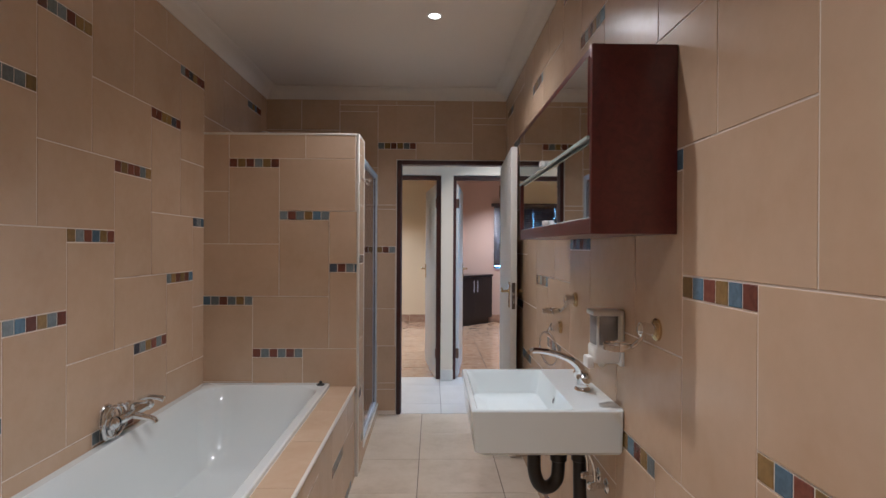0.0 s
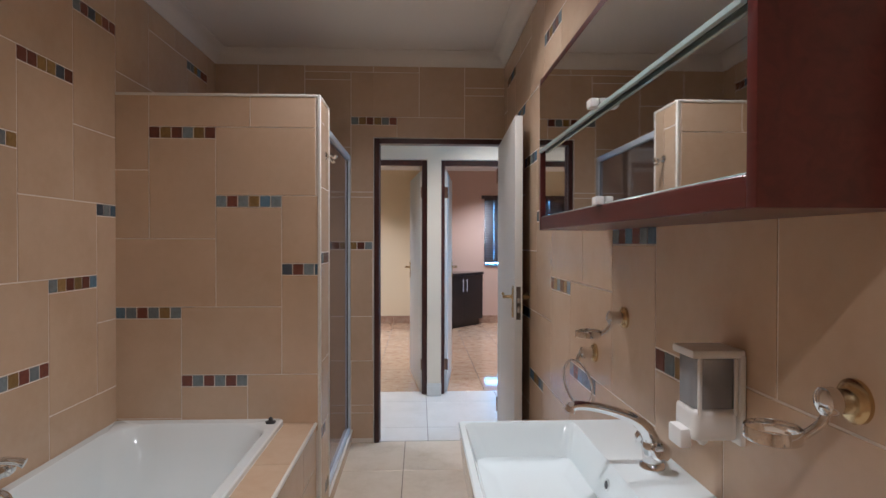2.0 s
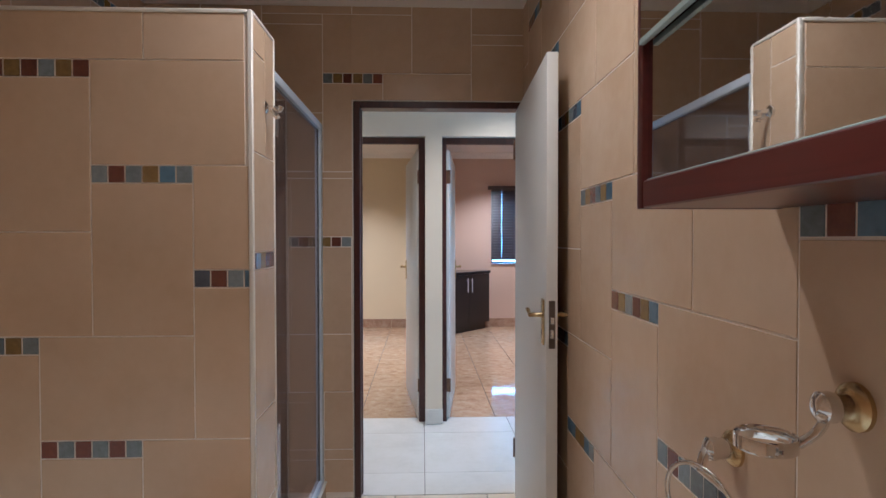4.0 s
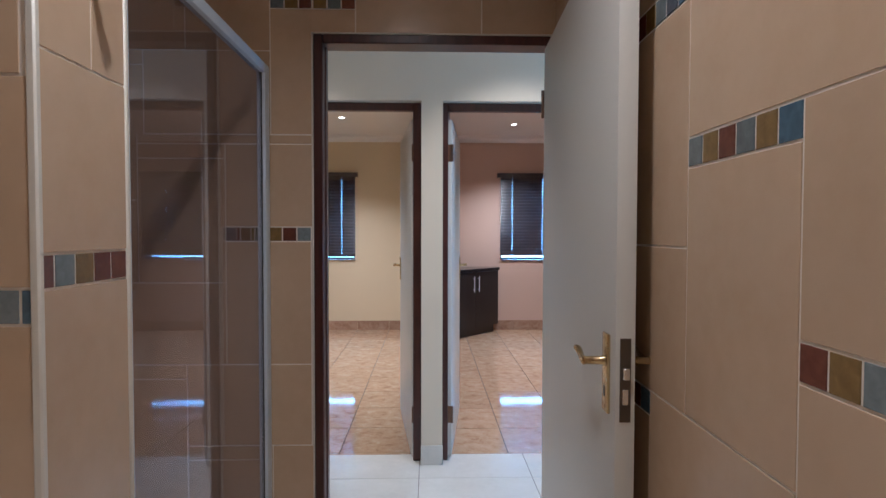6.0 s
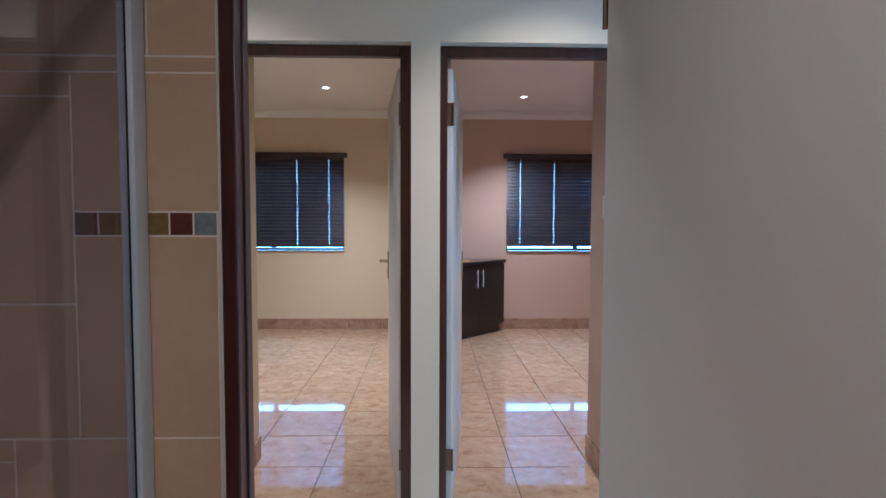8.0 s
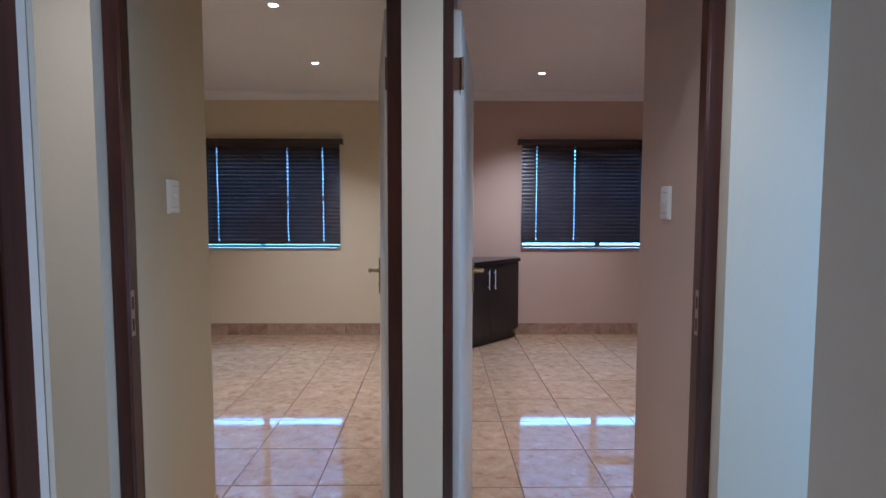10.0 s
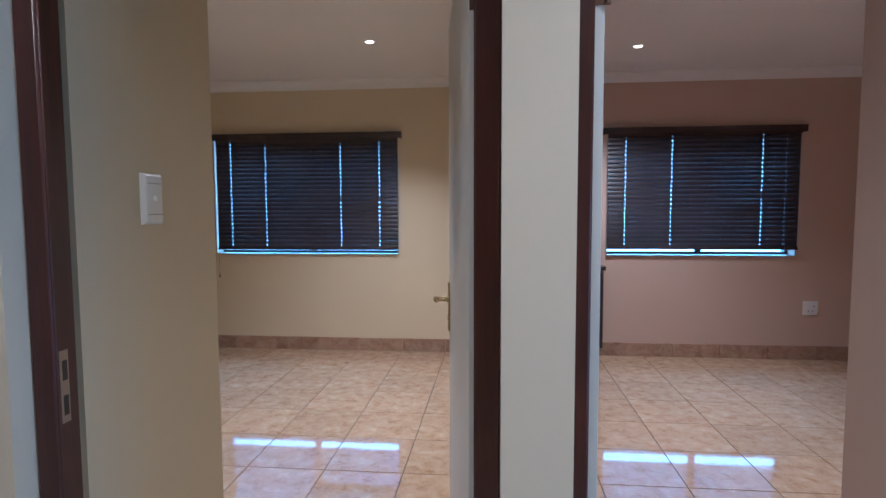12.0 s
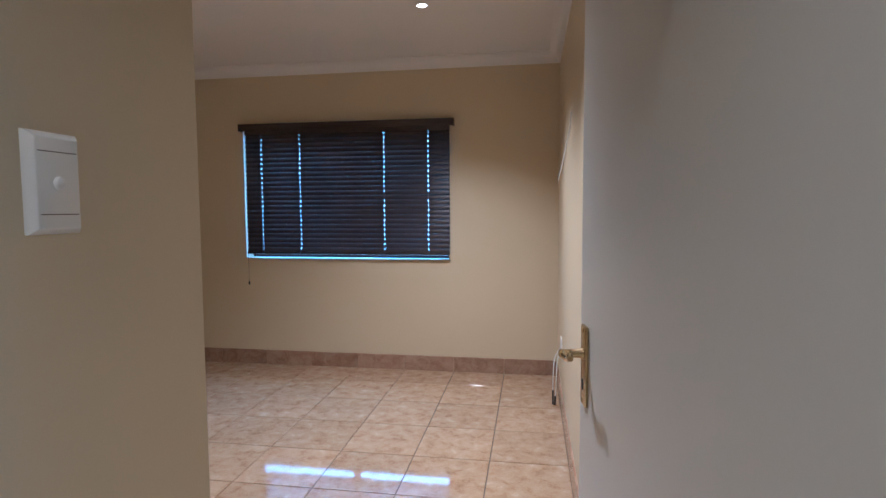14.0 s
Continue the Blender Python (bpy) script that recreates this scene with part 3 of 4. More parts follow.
def door(name, hinge, end, label, lever_z):
    """A flush leaf hung at hinge whose free edge stands at end."""
    h, e = Vector(hinge), Vector(end)
    d = (e - h).length
    yaw = math.degrees(math.atan2(-(e.x - h.x), e.y - h.y))
    root = thing(name, pose(h.x, h.y, 0, 0, 0, yaw), label, "door", kind="structure")
    leaf = part("leaf", boxed(-0.02, 0.02, 0, d, 0.008, 2.012, bevel=0.0025, seg=2), DOOR_WHITE, root, local=True)
    for s in (-1, 1):
        lever_set(leaf, s, BRASS, d, lever_z)
    lock = part("lock_plate", boxed(-0.011, 0.011, d - 0.001, d + 0.002, 0.965, 1.135, bevel=0.0006), OLD_STEEL, leaf, "tarnished steel lock face", local=True)
    part("latch", boxed(-0.007, 0.007, d + 0.002, d + 0.011, 1.052, 1.076, bevel=0.002), CHROME, leaf, local=True)
    part("bolt", boxed(-0.006, 0.006, d + 0.0015, d + 0.004, 1.000, 1.032, bevel=0.001), CHROME, leaf, local=True)
    for z in (0.26, 1.815):
        bm = boxed(-0.019, 0.019, -0.002, 0.003, z - 0.05, z + 0.05)
        tube(bm, [(0.024, -0.004, z - 0.05), (0.024, -0.004, z + 0.05)], 0.006, 10, 0)
        part("hinge", bm, HINGE_BRONZE, leaf, "worn bronze hinge", local=True)
    return root


fr0 = thing("door_frame_1", (0.26, YE, 0), "dark mahogany door frame of the bathroom doorway", "door frame", kind="structure")
door_frame(fr0, DX0 + 0.001, DX1, DZ - 0.001, YE - 0.012, 4.930, 0.034, -1)
part("edge_bead", boxed(DX0 - 0.007, DX0 + 0.0005, YE - 0.006, YE + 0.002, 0.0, DZ + 0.007, bevel=0.002), TRIM_WHITE, fr0, "pale filler bead against the tiles")
part("edge_bead", boxed(DX0 + 0.0005, XR, YE - 0.006, YE + 0.002, DZ - 0.0005, DZ + 0.007, bevel=0.002), TRIM_WHITE, fr0, "pale filler bead against the tiles")
fr1 = thing("door_frame_2", (-0.25, FY, 0), "dark mahogany door frame of the cream room", "door frame", kind="structure")
door_frame(fr1, F1[0] + 0.001, F1[1] - 0.001, FZ - 0.001, FY, 6.070, 0.047, 1, 1)
fr2 = thing("door_frame_3", (0.75, FY, 0), "dark mahogany door frame of the pink room", "door frame", kind="structure")
door_frame(fr2, F2[0] + 0.001, F2[1] - 0.001, FZ - 0.001, FY, 6.070, 0.047, 1, -1, first=0.032)
for fr, x in ((fr1, F1[0] + 0.0485), (fr2, F2[1] - 0.0485)):
    s = 1 if fr is fr1 else -1
    bm = boxed(min(x, x + 0.002 * s), max(x, x + 0.002 * s), 6.040, 6.064, 0.99, 1.135)
    sp = part("strike_plate", bm, WORN_STEEL, fr, "worn steel strike plate")
    for z0, z1 in ((1.005, 1.045), (1.075, 1.115)):
        part("slot", boxed(min(x + 0.0012 * s, x + 0.0026 * s), max(x + 0.0012 * s, x + 0.0026 * s), 6.048, 6.060, z0, z1), BLACK_PLASTIC, sp)

door("door_1", (0.679, 4.826), (0.634, 3.905), "white painted flush door standing open into the bathroom", 1.078)
door("door_2", (0.158, 6.078), (0.046, 6.975), "white painted flush door standing open into the cream room", 1.105)
door("door_3", (0.357, 6.078), (0.455, 6.975), "white painted flush door standing open into the pink room", 1.105)


# ---- windows and blinds ----
def window(name, w, label):
    root = thing(name, ((w[0] + w[1]) / 2, RW + 0.14, w[2]), label, "window", kind="structure")
    y0, y1, f = RW + 0.13, RW + 0.17, 0.026
    mid = w[0] + 0.52 * (w[1] - w[0])
    bm = bmesh.new()
    for a in ((w[0], w[0] + f, w[2], w[3]), (w[1] - f, w[1], w[2], w[3]), (w[0] + f, w[1] - f, w[2], w[2] + f), (w[0] + f, w[1] - f, w[3] - f, w[3])):
        box(bm, a[0], a[1], y0, y1, a[2], a[3], bevel=0.003)
    fr = part("window_frame", bm, MAHOGANY, root)
    part("mullion", boxed(mid - 0.03, mid + 0.03, y0 + 0.002, y1 - 0.002, w[2] + f, w[3] - f, bevel=0.003), MAHOGANY, root)
    part("transom", boxed(mid + 0.03, w[1] - f, y0 + 0.004, y1 - 0.004, 1.50, 1.55, bevel=0.003), MAHOGANY, root)
    for a in ((w[0] + f, mid - 0.03, w[2] + f, w[3] - f), (mid + 0.03, w[1] - f, w[2] + f, 1.50), (mid + 0.03, w[1] - f, 1.55, w[3] - f)):
        p = part("pane", boxed(a[0], a[1], y0 + 0.018, y0 + 0.022, a[2], a[3]), CLEAR_GLASS, root)
        p.visible_shadow = False
    part("window_sill", boxed(w[0] + 0.001, w[1] - 0.001, RW + 0.002, y0, w[2] - 0.012, w[2] + 0.001), WHITE_PLASTIC, root)


def slat_mesh(x0, x1, holes, tilt):
    """A curved slat, with a slot at each ladder cord."""
    cuts = sorted({x0, x1, *[h - 0.003 for h in holes], *[h + 0.003 for h in holes]})
    a, n, wd = radians(tilt), 4, 0.050
    bm = bmesh.new()

    def point(x, k, top):
        s = (k / n - 0.5) * wd
        h = 0.0035 * (1 - (2 * k / n - 1) ** 2) + (0.0022 if top else 0)
        return (x, s * math.cos(a) - h * math.sin(a), s * math.sin(a) + h * math.cos(a))

    grid = [[[bm.verts.new(point(x, k, t)) for k in range(n + 1)] for x in cuts] for t in (0, 1)]
    for i in range(len(cuts) - 1):
        slot = any(abs((cuts[i] + cuts[i + 1]) / 2 - h) < 0.003 for h in holes)
        for k in range(n):
            if slot and k == 2:
                continue
            for g in grid:
                bm.faces.new((g[i][k], g[i + 1][k], g[i + 1][k + 1], g[i][k + 1]))
        for k in (0, n):
            bm.faces.new((grid[0][i][k], grid[0][i + 1][k], grid[1][i + 1][k], grid[1][i][k]))
    for i in (0, len(cuts) - 1):
        for k in range(n):
            bm.faces.new((grid[0][i][k], grid[0][i][k + 1], grid[1][i][k + 1], grid[1][i][k]))
    return to_mesh("slat", bm, SLAT_WOOD)


SLAT_TILT = 66


def blind(w, gap_left, gap_right, cords, bottom, label):
    x0, x1 = w[0] + gap_left, w[1] - gap_right
    y = RW - 0.032
    root = thing("venetian_blind", ((w[0] + w[1]) / 2, y, 2.1), label, "blind", "window blinds")
    v0, v1 = x0 - 0.05, x1 + 0.04
    va = boxed(v0, v1, RW - 0.072, RW - 0.058, 2.098, 2.160, bevel=0.004, seg=2)
    for a, b in ((v0, v0 + 0.018), (v1 - 0.018, v1)):
        box(va, a, b, RW - 0.059, RW - 0.001, 2.098, 2.160, bevel=0.003)
    part("valance", va, SLAT_WOOD, root)
    span = x1 - x0
    holes = [x0 + c * span for c in cords]
    me = slat_mesh(x0, x1, holes, SLAT_TILT)
    z = bottom + 0.042
    while z < 2.085:
        s = new("slat", me)
        s.parent = root
        s.matrix_basis = Matrix.Translation((-root.location.x, y - root.location.y, z - root.location.z))
        z += 0.0415
    part("head_rail", boxed(x0, x1, y - 0.022, y + 0.022, z - 0.031, 2.108, bevel=0.002), SLAT_WOOD, root)
    part("bottom_rail", boxed(x0, x1, y - 0.024, y + 0.024, bottom, bottom + 0.020, bevel=0.004, seg=2), SLAT_WOOD, root)
    for h in holes:
        bm = bmesh.new()
        for dy in (-0.026, 0.026):
            tube(bm, [(h, y + dy, bottom + 0.01), (h, y + dy, 2.08)], 0.0011, 6, 0)
        part("ladder_cord", bm, BLACK_PLASTIC, root)
    return root


window("window_1", W1, "wooden window behind a closed blind")
window("window_2", W2, "wooden window behind a closed blind")
b1 = blind(W1, 0.040, -0.014, (0.08, 0.275, 0.69, 0.90), 1.014, "dark wooden venetian blind, closed, in the cream room window")
b2 = blind(W2, -0.014, 0.002, (0.095, 0.34, 0.81, 0.93), 1.030, "dark wooden venetian blind, closed, in the pink room window")
cordm = tube(bmesh.new(), [(-2.590, RW - 0.062, 2.09), (-2.590, RW - 0.062, 1.5), (-2.588, RW - 0.060, 0.76)], 0.0012, 6, 4)
pull = part("pull_cord", cordm, BLACK_PLASTIC, b1)
part("tassel", lathe(bmesh.new(), (-2.588, RW - 0.060, 0.735), (0, 0, 1), [(0.006, 0), (0.008, 0.008), (0.005, 0.030), (0.002, 0.036)], 14), BLACK_PLASTIC, pull)


# the sky's light at the two windows, from above
for w in (W1, W2):
    li = new("window_skylight", bpy.data.lights.new("window_skylight", "AREA"))
    li.data.shape = "RECTANGLE"
    li.data.size, li.data.size_y = w[1] - w[0] + 0.5, 1.5
    li.data.energy, li.data.color = 52.0, SKY_BLUE
    li.data.spread = radians(105)
    xm = (w[0] + w[1]) / 2
    li.matrix_world = look((xm, RW + 0.54, 1.46), (xm, RW + 0.54 - math.cos(radians(25)), 1.46 - math.sin(radians(25))))


# ---- downlights ----
def downlight(x, y, z, watts, tone=WARM, spread=ROOM_DEG):
    root = thing("downlight", (x, y, z), "small round recessed ceiling downlight, switched on", "downlight", "ceiling downlights")
    part("rim", lathe(bmesh.new(), (x, y, z + 0.001), (0, 0, -1), [(0.030, 0.0), (0.044, 0.0), (0.044, 0.003), (0.039, 0.006), (0.031, 0.004), (0.030, 0.002)], 32), WHITE_PLASTIC, root)
    part("lamp", lathe(bmesh.new(), (x, y, z + 0.002), (0, 0, -1), [(0.029, 0.0), (0.029, 0.004), (0.020, 0.007), (0.004, 0.008)], 28), LAMP, root)
    li = new("downlight_beam", bpy.data.lights.new("downlight_beam", "SPOT"))
    li.data.energy, li.data.color = watts, tone
    li.data.spot_size, li.data.spot_blend, li.data.shadow_soft_size = radians(spread), SPOT_BLEND, 0.03
    li.matrix_basis = Matrix.Translation((0, 0, -0.035))
    li.parent = root


downlight(0.115, 3.41, CB, BATH_W * 0.50, spread=150)
downlight(-0.03, 1.93, CB, BATH_W * 0.72, spread=108)
downlight(-0.05, 0.45, CB, BATH_W * 0.68, spread=BATH_DEG)
downlight(-0.76, 9.22, CR, ROOM_W, SOFT_WHITE)
downlight(-0.72, 7.86, CR, ROOM_W, SOFT_WHITE)
downlight(1.28, 9.55, CR, ROOM_W, SOFT_WHITE)
downlight(1.28, 7.7, CR, ROOM_W, SOFT_WHITE)
downlight(-0.60, 5.43, CB, HALL_W * 0.85)
downlight(0.78, 5.43, CB, HALL_W * 1.2)

# ---- bathroom: bath ----
BX0, BX1, BY0, BY1, BZ = XL + 0.001, -0.490, 1.92, YP - 0.001, 0.560


def rounded(x0, x1, y0, y1, r, n=7):
    pts = []
    for cx, cy, a in ((x1 - r, y1 - r, 0), (x0 + r, y1 - r, 90), (x0 + r, y0 + r, 180), (x1 - r, y0 + r, 270)):
        for k in range(n + 1):
            t = radians(a + 90 * k / n)
            pts.append((cx + r * math.cos(t), cy + r * math.sin(t)))
    return pts


def loft(bm, loops, close=True):
    rows = [[bm.verts.new((x, y, z)) for x, y in pts] for pts, z in loops]
    for p, q in zip(rows, rows[1:]):
        n = len(p)
        for k in range(n):
            bm.faces.new((p[k], p[(k + 1) % n], q[(k + 1) % n], q[k]))
    if close:
        bm.faces.new(rows[-1])
    return rows


bath = thing("bathtub", ((BX0 + BX1) / 2, (BY0 + BY1) / 2, 0), "white enamel bathtub set in a tiled surround", "bathtub")
bm = bmesh.new()
loops = [(rounded(BX0, BX1, BY0, BY1, 0.02), BZ - 0.03), (rounded(BX0, BX1, BY0, BY1, 0.02), BZ - 0.006), (rounded(BX0 + 0.006, BX1 - 0.006, BY0 + 0.006, BY1 - 0.006, 0.02), BZ),
         (rounded(BX0 + 0.040, BX1 - 0.040, BY0 + 0.06, BY1 - 0.055, 0.15), BZ - 0.001), (rounded(BX0 + 0.050, BX1 - 0.050, BY0 + 0.072, BY1 - 0.066, 0.15), BZ - 0.012),
         (rounded(BX0 + 0.070, BX1 - 0.070, BY0 + 0.10, BY1 - 0.105, 0.15), BZ - 0.10), (rounded(BX0 + 0.105, BX1 - 0.11, BY0 + 0.18, BY1 - 0.205, 0.13), BZ - 0.30),
         (rounded(BX0 + 0.14, BX1 - 0.145, BY0 + 0.26, BY1 - 0.27, 0.12), BZ - 0.375), (rounded(BX0 + 0.20, BX1 - 0.205, BY0 + 0.40, BY1 - 0.36, 0.08), BZ - 0.392)]
loft(bm, loops)
part("tub", bm, ENAMEL, bath)
part("waste_ring", lathe(bmesh.new(), (-0.86, BY0 + 0.52, BZ - 0.393), (0, 0, 1), [(0.032, 0), (0.034, 0.003), (0.026, 0.004), (0.02, 0.001)], 24), CHROME, bath)

surround = thing("bath_surround", (-0.41, 2.7, 0), "tiled ledge and front panel along the bathtub", "bath surround", kind="structure")
part("core", boxes((BX1 + 0.0, -0.344 - T, 1.80, YP - 0.004, 0.0, 0.538 - T), (BX0, BX1, 1.80, BY0, 0.0, 0.538 - T)), GROUT, surround)
m = plane((0, 0, 0.538 - T), (1, 0, 0), (0, 0, 1))
y = 1.80
while y < YP - 0.01:
    e = min(y + 0.45, YP - 0.005)
    lay("tile", surround, m, BX1 + 0.002, -0.344 - 0.004, y + 0.0015, e - 0.0015, BEIGE)
    y += 0.45
lay("tile", surround, m, BX0 + 0.002, BX1 - 0.002, 1.802, BY0 - 0.002, BEIGE)
m = plane((-0.344 - T, 0, 0), (0, 1, 0), (1, 0, 0))
wall_tiles(surround, m, [(1.80, YP - 0.003, 0.0, 0.530)], (2.30, 0.95))
part("edge_strip", boxed(-0.352, -0.338, 1.80, YP - 0.004, 0.529, 0.541, bevel=0.003), TRIM_WHITE, surround, "white plastic edge strip")

plug = solid("bath_plug", lathe(bmesh.new(), (-0.534, 3.565, BZ - 0.001), (0, 0, 1), [(0.022, 0), (0.024, 0.006), (0.017, 0.010), (0.010, 0.012), (0.009, 0.022), (0.004, 0.026)], 22), BLACK_PLASTIC, "black rubber bath plug on the tub's rim", "plug", kind="thing")

# bath mixer with hand shower hose
mix = thing("bath_mixer", (XL, 2.755, 0.618), "chrome wall-mounted bath mixer with a coiled shower hose", "bath tap")
bm = bmesh.new()
for yy in (2.675, 2.825):
    lathe(bm, (XL, yy, 0.643), (1, 0, 0), [(0.034, 0), (0.032, 0.006), (0.020, 0.014), (0.015, 0.05)], 24)
tube(bm, [(XL + 0.055, 2.645, 0.643), (XL + 0.055, 2.855, 0.643)], [0.021, 0.021], 20, 0)
part("body", bm, CHROME, mix)
for yy, s in ((2.640, -1), (2.860, 1)):
    k = lathe(bmesh.new(), (XL + 0.055, yy, 0.643), (0, s, 0), [(0.014, 0), (0.014, 0.012), (0.024, 0.016), (0.026, 0.024), (0.024, 0.040), (0.012, 0.046)], 12)
    part("knob", k, CHROME, mix)
part("spout", tube(bmesh.new(), [(XL + 0.06, 2.750, 0.638), (XL + 0.10, 2.755, 0.628), (XL + 0.145, 2.755, 0.618), (XL + 0.158, 2.755, 0.602)], [0.016, 0.014, 0.012, 0.012], 14), CHROME, mix)
part("diverter", tube(bmesh.new(), [(XL + 0.055, 2.750, 0.658), (XL + 0.065, 2.750, 0.688), (XL + 0.12, 2.750, 0.693)], [0.012, 0.010, 0.007], 12), CHROME, mix)
part("hand_shower", tube(bmesh.new(), [(XL + 0.06, 2.795, 0.688), (XL + 0.10, 2.805, 0.700), (XL + 0.14, 2.815, 0.694), (XL + 0.16, 2.820, 0.686)], [0.010, 0.011, 0.012, 0.015], 14), CHROME, mix)
hose = []
for k in range(40):
    t = 2 * math.pi * k / 13
    hose.append((XL + 0.030 + 0.022 * math.sin(t * 0.5 + 1), 2.623 + 0.058 * math.cos(t) + 0.0014 * k, 0.640 + 0.066 * math.sin(t)))
bm = tube(bmesh.new(), hose, 0.0075, 8, 3)
part("hose", bm, CHROME, mix)

# ---- shower ----
SX = -0.357
shower = thing("shower_door", (SX, 4.37, 0.088), "aluminium framed shower door with grey-tinted glass, closed", "shower door")
z0, z1, ya, yb = 0.0885, 1.945, YP2 + 0.004, YE - 0.004
part("post", boxed(SX - 0.018, SX + 0.018, ya, ya + 0.030, z0, z1, bevel=0.004, seg=2), ALUMINIUM, shower)
part("post", boxed(SX - 0.018, SX + 0.018, yb - 0.052, yb, z0, z1, bevel=0.004, seg=2), ALUMINIUM, shower)
part("top_rail", boxed(SX - 0.018, SX + 0.018, ya + 0.030, yb - 0.050, z1 - 0.034, z1, bevel=0.004, seg=2), ALUMINIUM, shower)
part("bottom_rail", boxed(SX - 0.018, SX + 0.018, ya + 0.030, yb - 0.050, z0, z0 + 0.028, bevel=0.004, seg=2), ALUMINIUM, shower)
gl = part("pane", boxed(SX - 0.003, SX + 0.003, ya + 0.030, yb - 0.050, z0 + 0.028, z1 - 0.034), SHOWER_GLASS, shower, "grey tinted glass pane")
gl.visible_shadow = False
part("seal", boxed(SX + 0.003, SX + 0.007, yb - 0.0565, yb - 0.053, z0 + 0.028, z1 - 0.034, bevel=0.001), BLACK_PLASTIC, shower, "dark rubber seal")
arm = thing("shower_head", (XL, 4.32, 2.13), "chrome shower rose on a wall arm", "shower head")
part("arm", tube(bmesh.new(), [(XL, 4.32, 2.10), (XL + 0.10, 4.32, 2.17), (XL + 0.19, 4.32, 2.165)], 0.010, 12), CHROME, arm)
part("rose", lathe(bmesh.new(), (XL + 0.21, 4.32, 2.172), (0.35, 0, -1), [(0.010, 0), (0.014, 0.012), (0.036, 0.034), (0.040, 0.046), (0.036, 0.050)], 24), CHROME, arm)

# hook on the partition
hook = thing("robe_hook", (XP, 3.76, 1.77), "chrome robe hook on the partition's end", "hook")
part("base", lathe(bmesh.new(), (XP, 3.76, 1.775), (1, 0, 0), [(0.020, 0), (0.020, 0.005), (0.010, 0.010)], 20), CHROME, hook)
part("peg", tube(bmesh.new(), [(XP + 0.006, 3.76, 1.775), (XP + 0.03, 3.76, 1.773), (XP + 0.045, 3.76, 1.765), (XP + 0.052, 3.76, 1.778)], [0.007, 0.007, 0.008, 0.010], 12), CHROME, hook)
part("peg", tube(bmesh.new(), [(XP + 0.02, 3.76, 1.772), (XP + 0.034, 3.76, 1.745), (XP + 0.046, 3.76, 1.748)], [0.006, 0.006, 0.008], 12), CHROME, hook)

# ---- bathroom: mirror cabinet ----
CX, CY0, CY1, CZ0, CZ1, MX = 0.492, 1.685, 2.778, 1.398, 1.858, 0.496
cab = thing("mirror_cabinet", (XR, (CY0 + CY1) / 2, CZ0), "red mahogany wall cabinet with two mirrored flap doors over the basin", "mirror cabinet")
part("side_panel", boxed(CX, XR - 0.001, CY0, CY0 + 0.020, CZ0, CZ1, bevel=0.003, seg=2), CABINET_RED, cab)
part("side_panel", boxed(CX, XR - 0.001, CY1 - 0.020, CY1, CZ0, CZ1, bevel=0.003, seg=2), CABINET_RED, cab)
part("top_panel", boxed(CX + 0.001, XR - 0.001, CY0 + 0.020, CY1 - 0.020, CZ1 - 0.024, CZ1 - 0.001, bevel=0.002), CABINET_RED, cab)
part("bottom_panel", boxed(CX + 0.001, XR - 0.001, CY0 + 0.020, CY1 - 0.020, CZ0 + 0.001, CZ0 + 0.040, bevel=0.002), CABINET_RED, cab)
part("back_panel", boxed(XR - 0.012, XR - 0.002, CY0 + 0.020, CY1 - 0.020, CZ0 + 0.040, CZ1 - 0.024), CABINET_RED, cab)
for z0, z1, x in ((CZ0 + 0.043, 1.652, MX + 0.004), (1.640, CZ1 - 0.026, MX - 0.008)):
    fl = part("mirror_flap", boxed(x, x + 0.004, CY0 + 0.022, CY1 - 0.022, z0, z1), MIRROR, cab, "mirrored glass flap with a polished green edge")
    part("polished_edge", boxed(x - 0.002, x + 0.006, CY0 + 0.022, CY1 - 0.022, z0 - 0.009, z0, bevel=0.001), SHELF_EDGE, fl)
    part("pull", boxed(x - 0.018, x - 0.0005, 2.20, 2.232, z0 - 0.004, z0 + 0.014, bevel=0.004, seg=2), WHITE_PLASTIC, fl, "clear-white moulded pull")

# ---- bathroom: basin ----
SX0, SX1, SY0, SY1, SZ0, SZ1 = 0.232, XR - 0.001, 2.038, 2.616, 0.722, 0.865
basin = thing("washbasin", (XR, (SY0 + SY1) / 2, SZ0), "white ceramic rectangular wall-hung washbasin", "washbasin")
bm = bmesh.new()
o = 0.016
loops = [(rounded(SX0 + 0.035, SX1, SY0 + 0.02, SY1 - 0.02, 0.014, 4), SZ0), (rounded(SX0 + 0.012, SX1, SY0 + 0.006, SY1 - 0.006, 0.014, 4), SZ0 + 0.012), (rounded(SX0, SX1, SY0, SY1, 0.012, 4), SZ1 - 0.004), (rounded(SX0 + 0.003, SX1, SY0 + 0.003, SY1 - 0.003, 0.012, 4), SZ1),
         (rounded(SX0 + o, SX1 - 0.150, SY0 + o, SY1 - o, 0.02, 4), SZ1 - 0.0005), (rounded(SX0 + o + 0.006, SX1 - 0.156, SY0 + o + 0.006, SY1 - o - 0.006, 0.025, 4), SZ1 - 0.012),
         (rounded(SX0 + 0.045, SX1 - 0.172, SY0 + 0.045, SY1 - 0.045, 0.035, 4), SZ1 - 0.085), (rounded(SX0 + 0.085, SX1 - 0.205, SY0 + 0.09, SY1 - 0.09, 0.04, 4), SZ1 - 0.102)]
rows = loft(bm, loops)
bm.faces.new(rows[0][::-1])
part("bowl", bm, CERAMIC, basin)
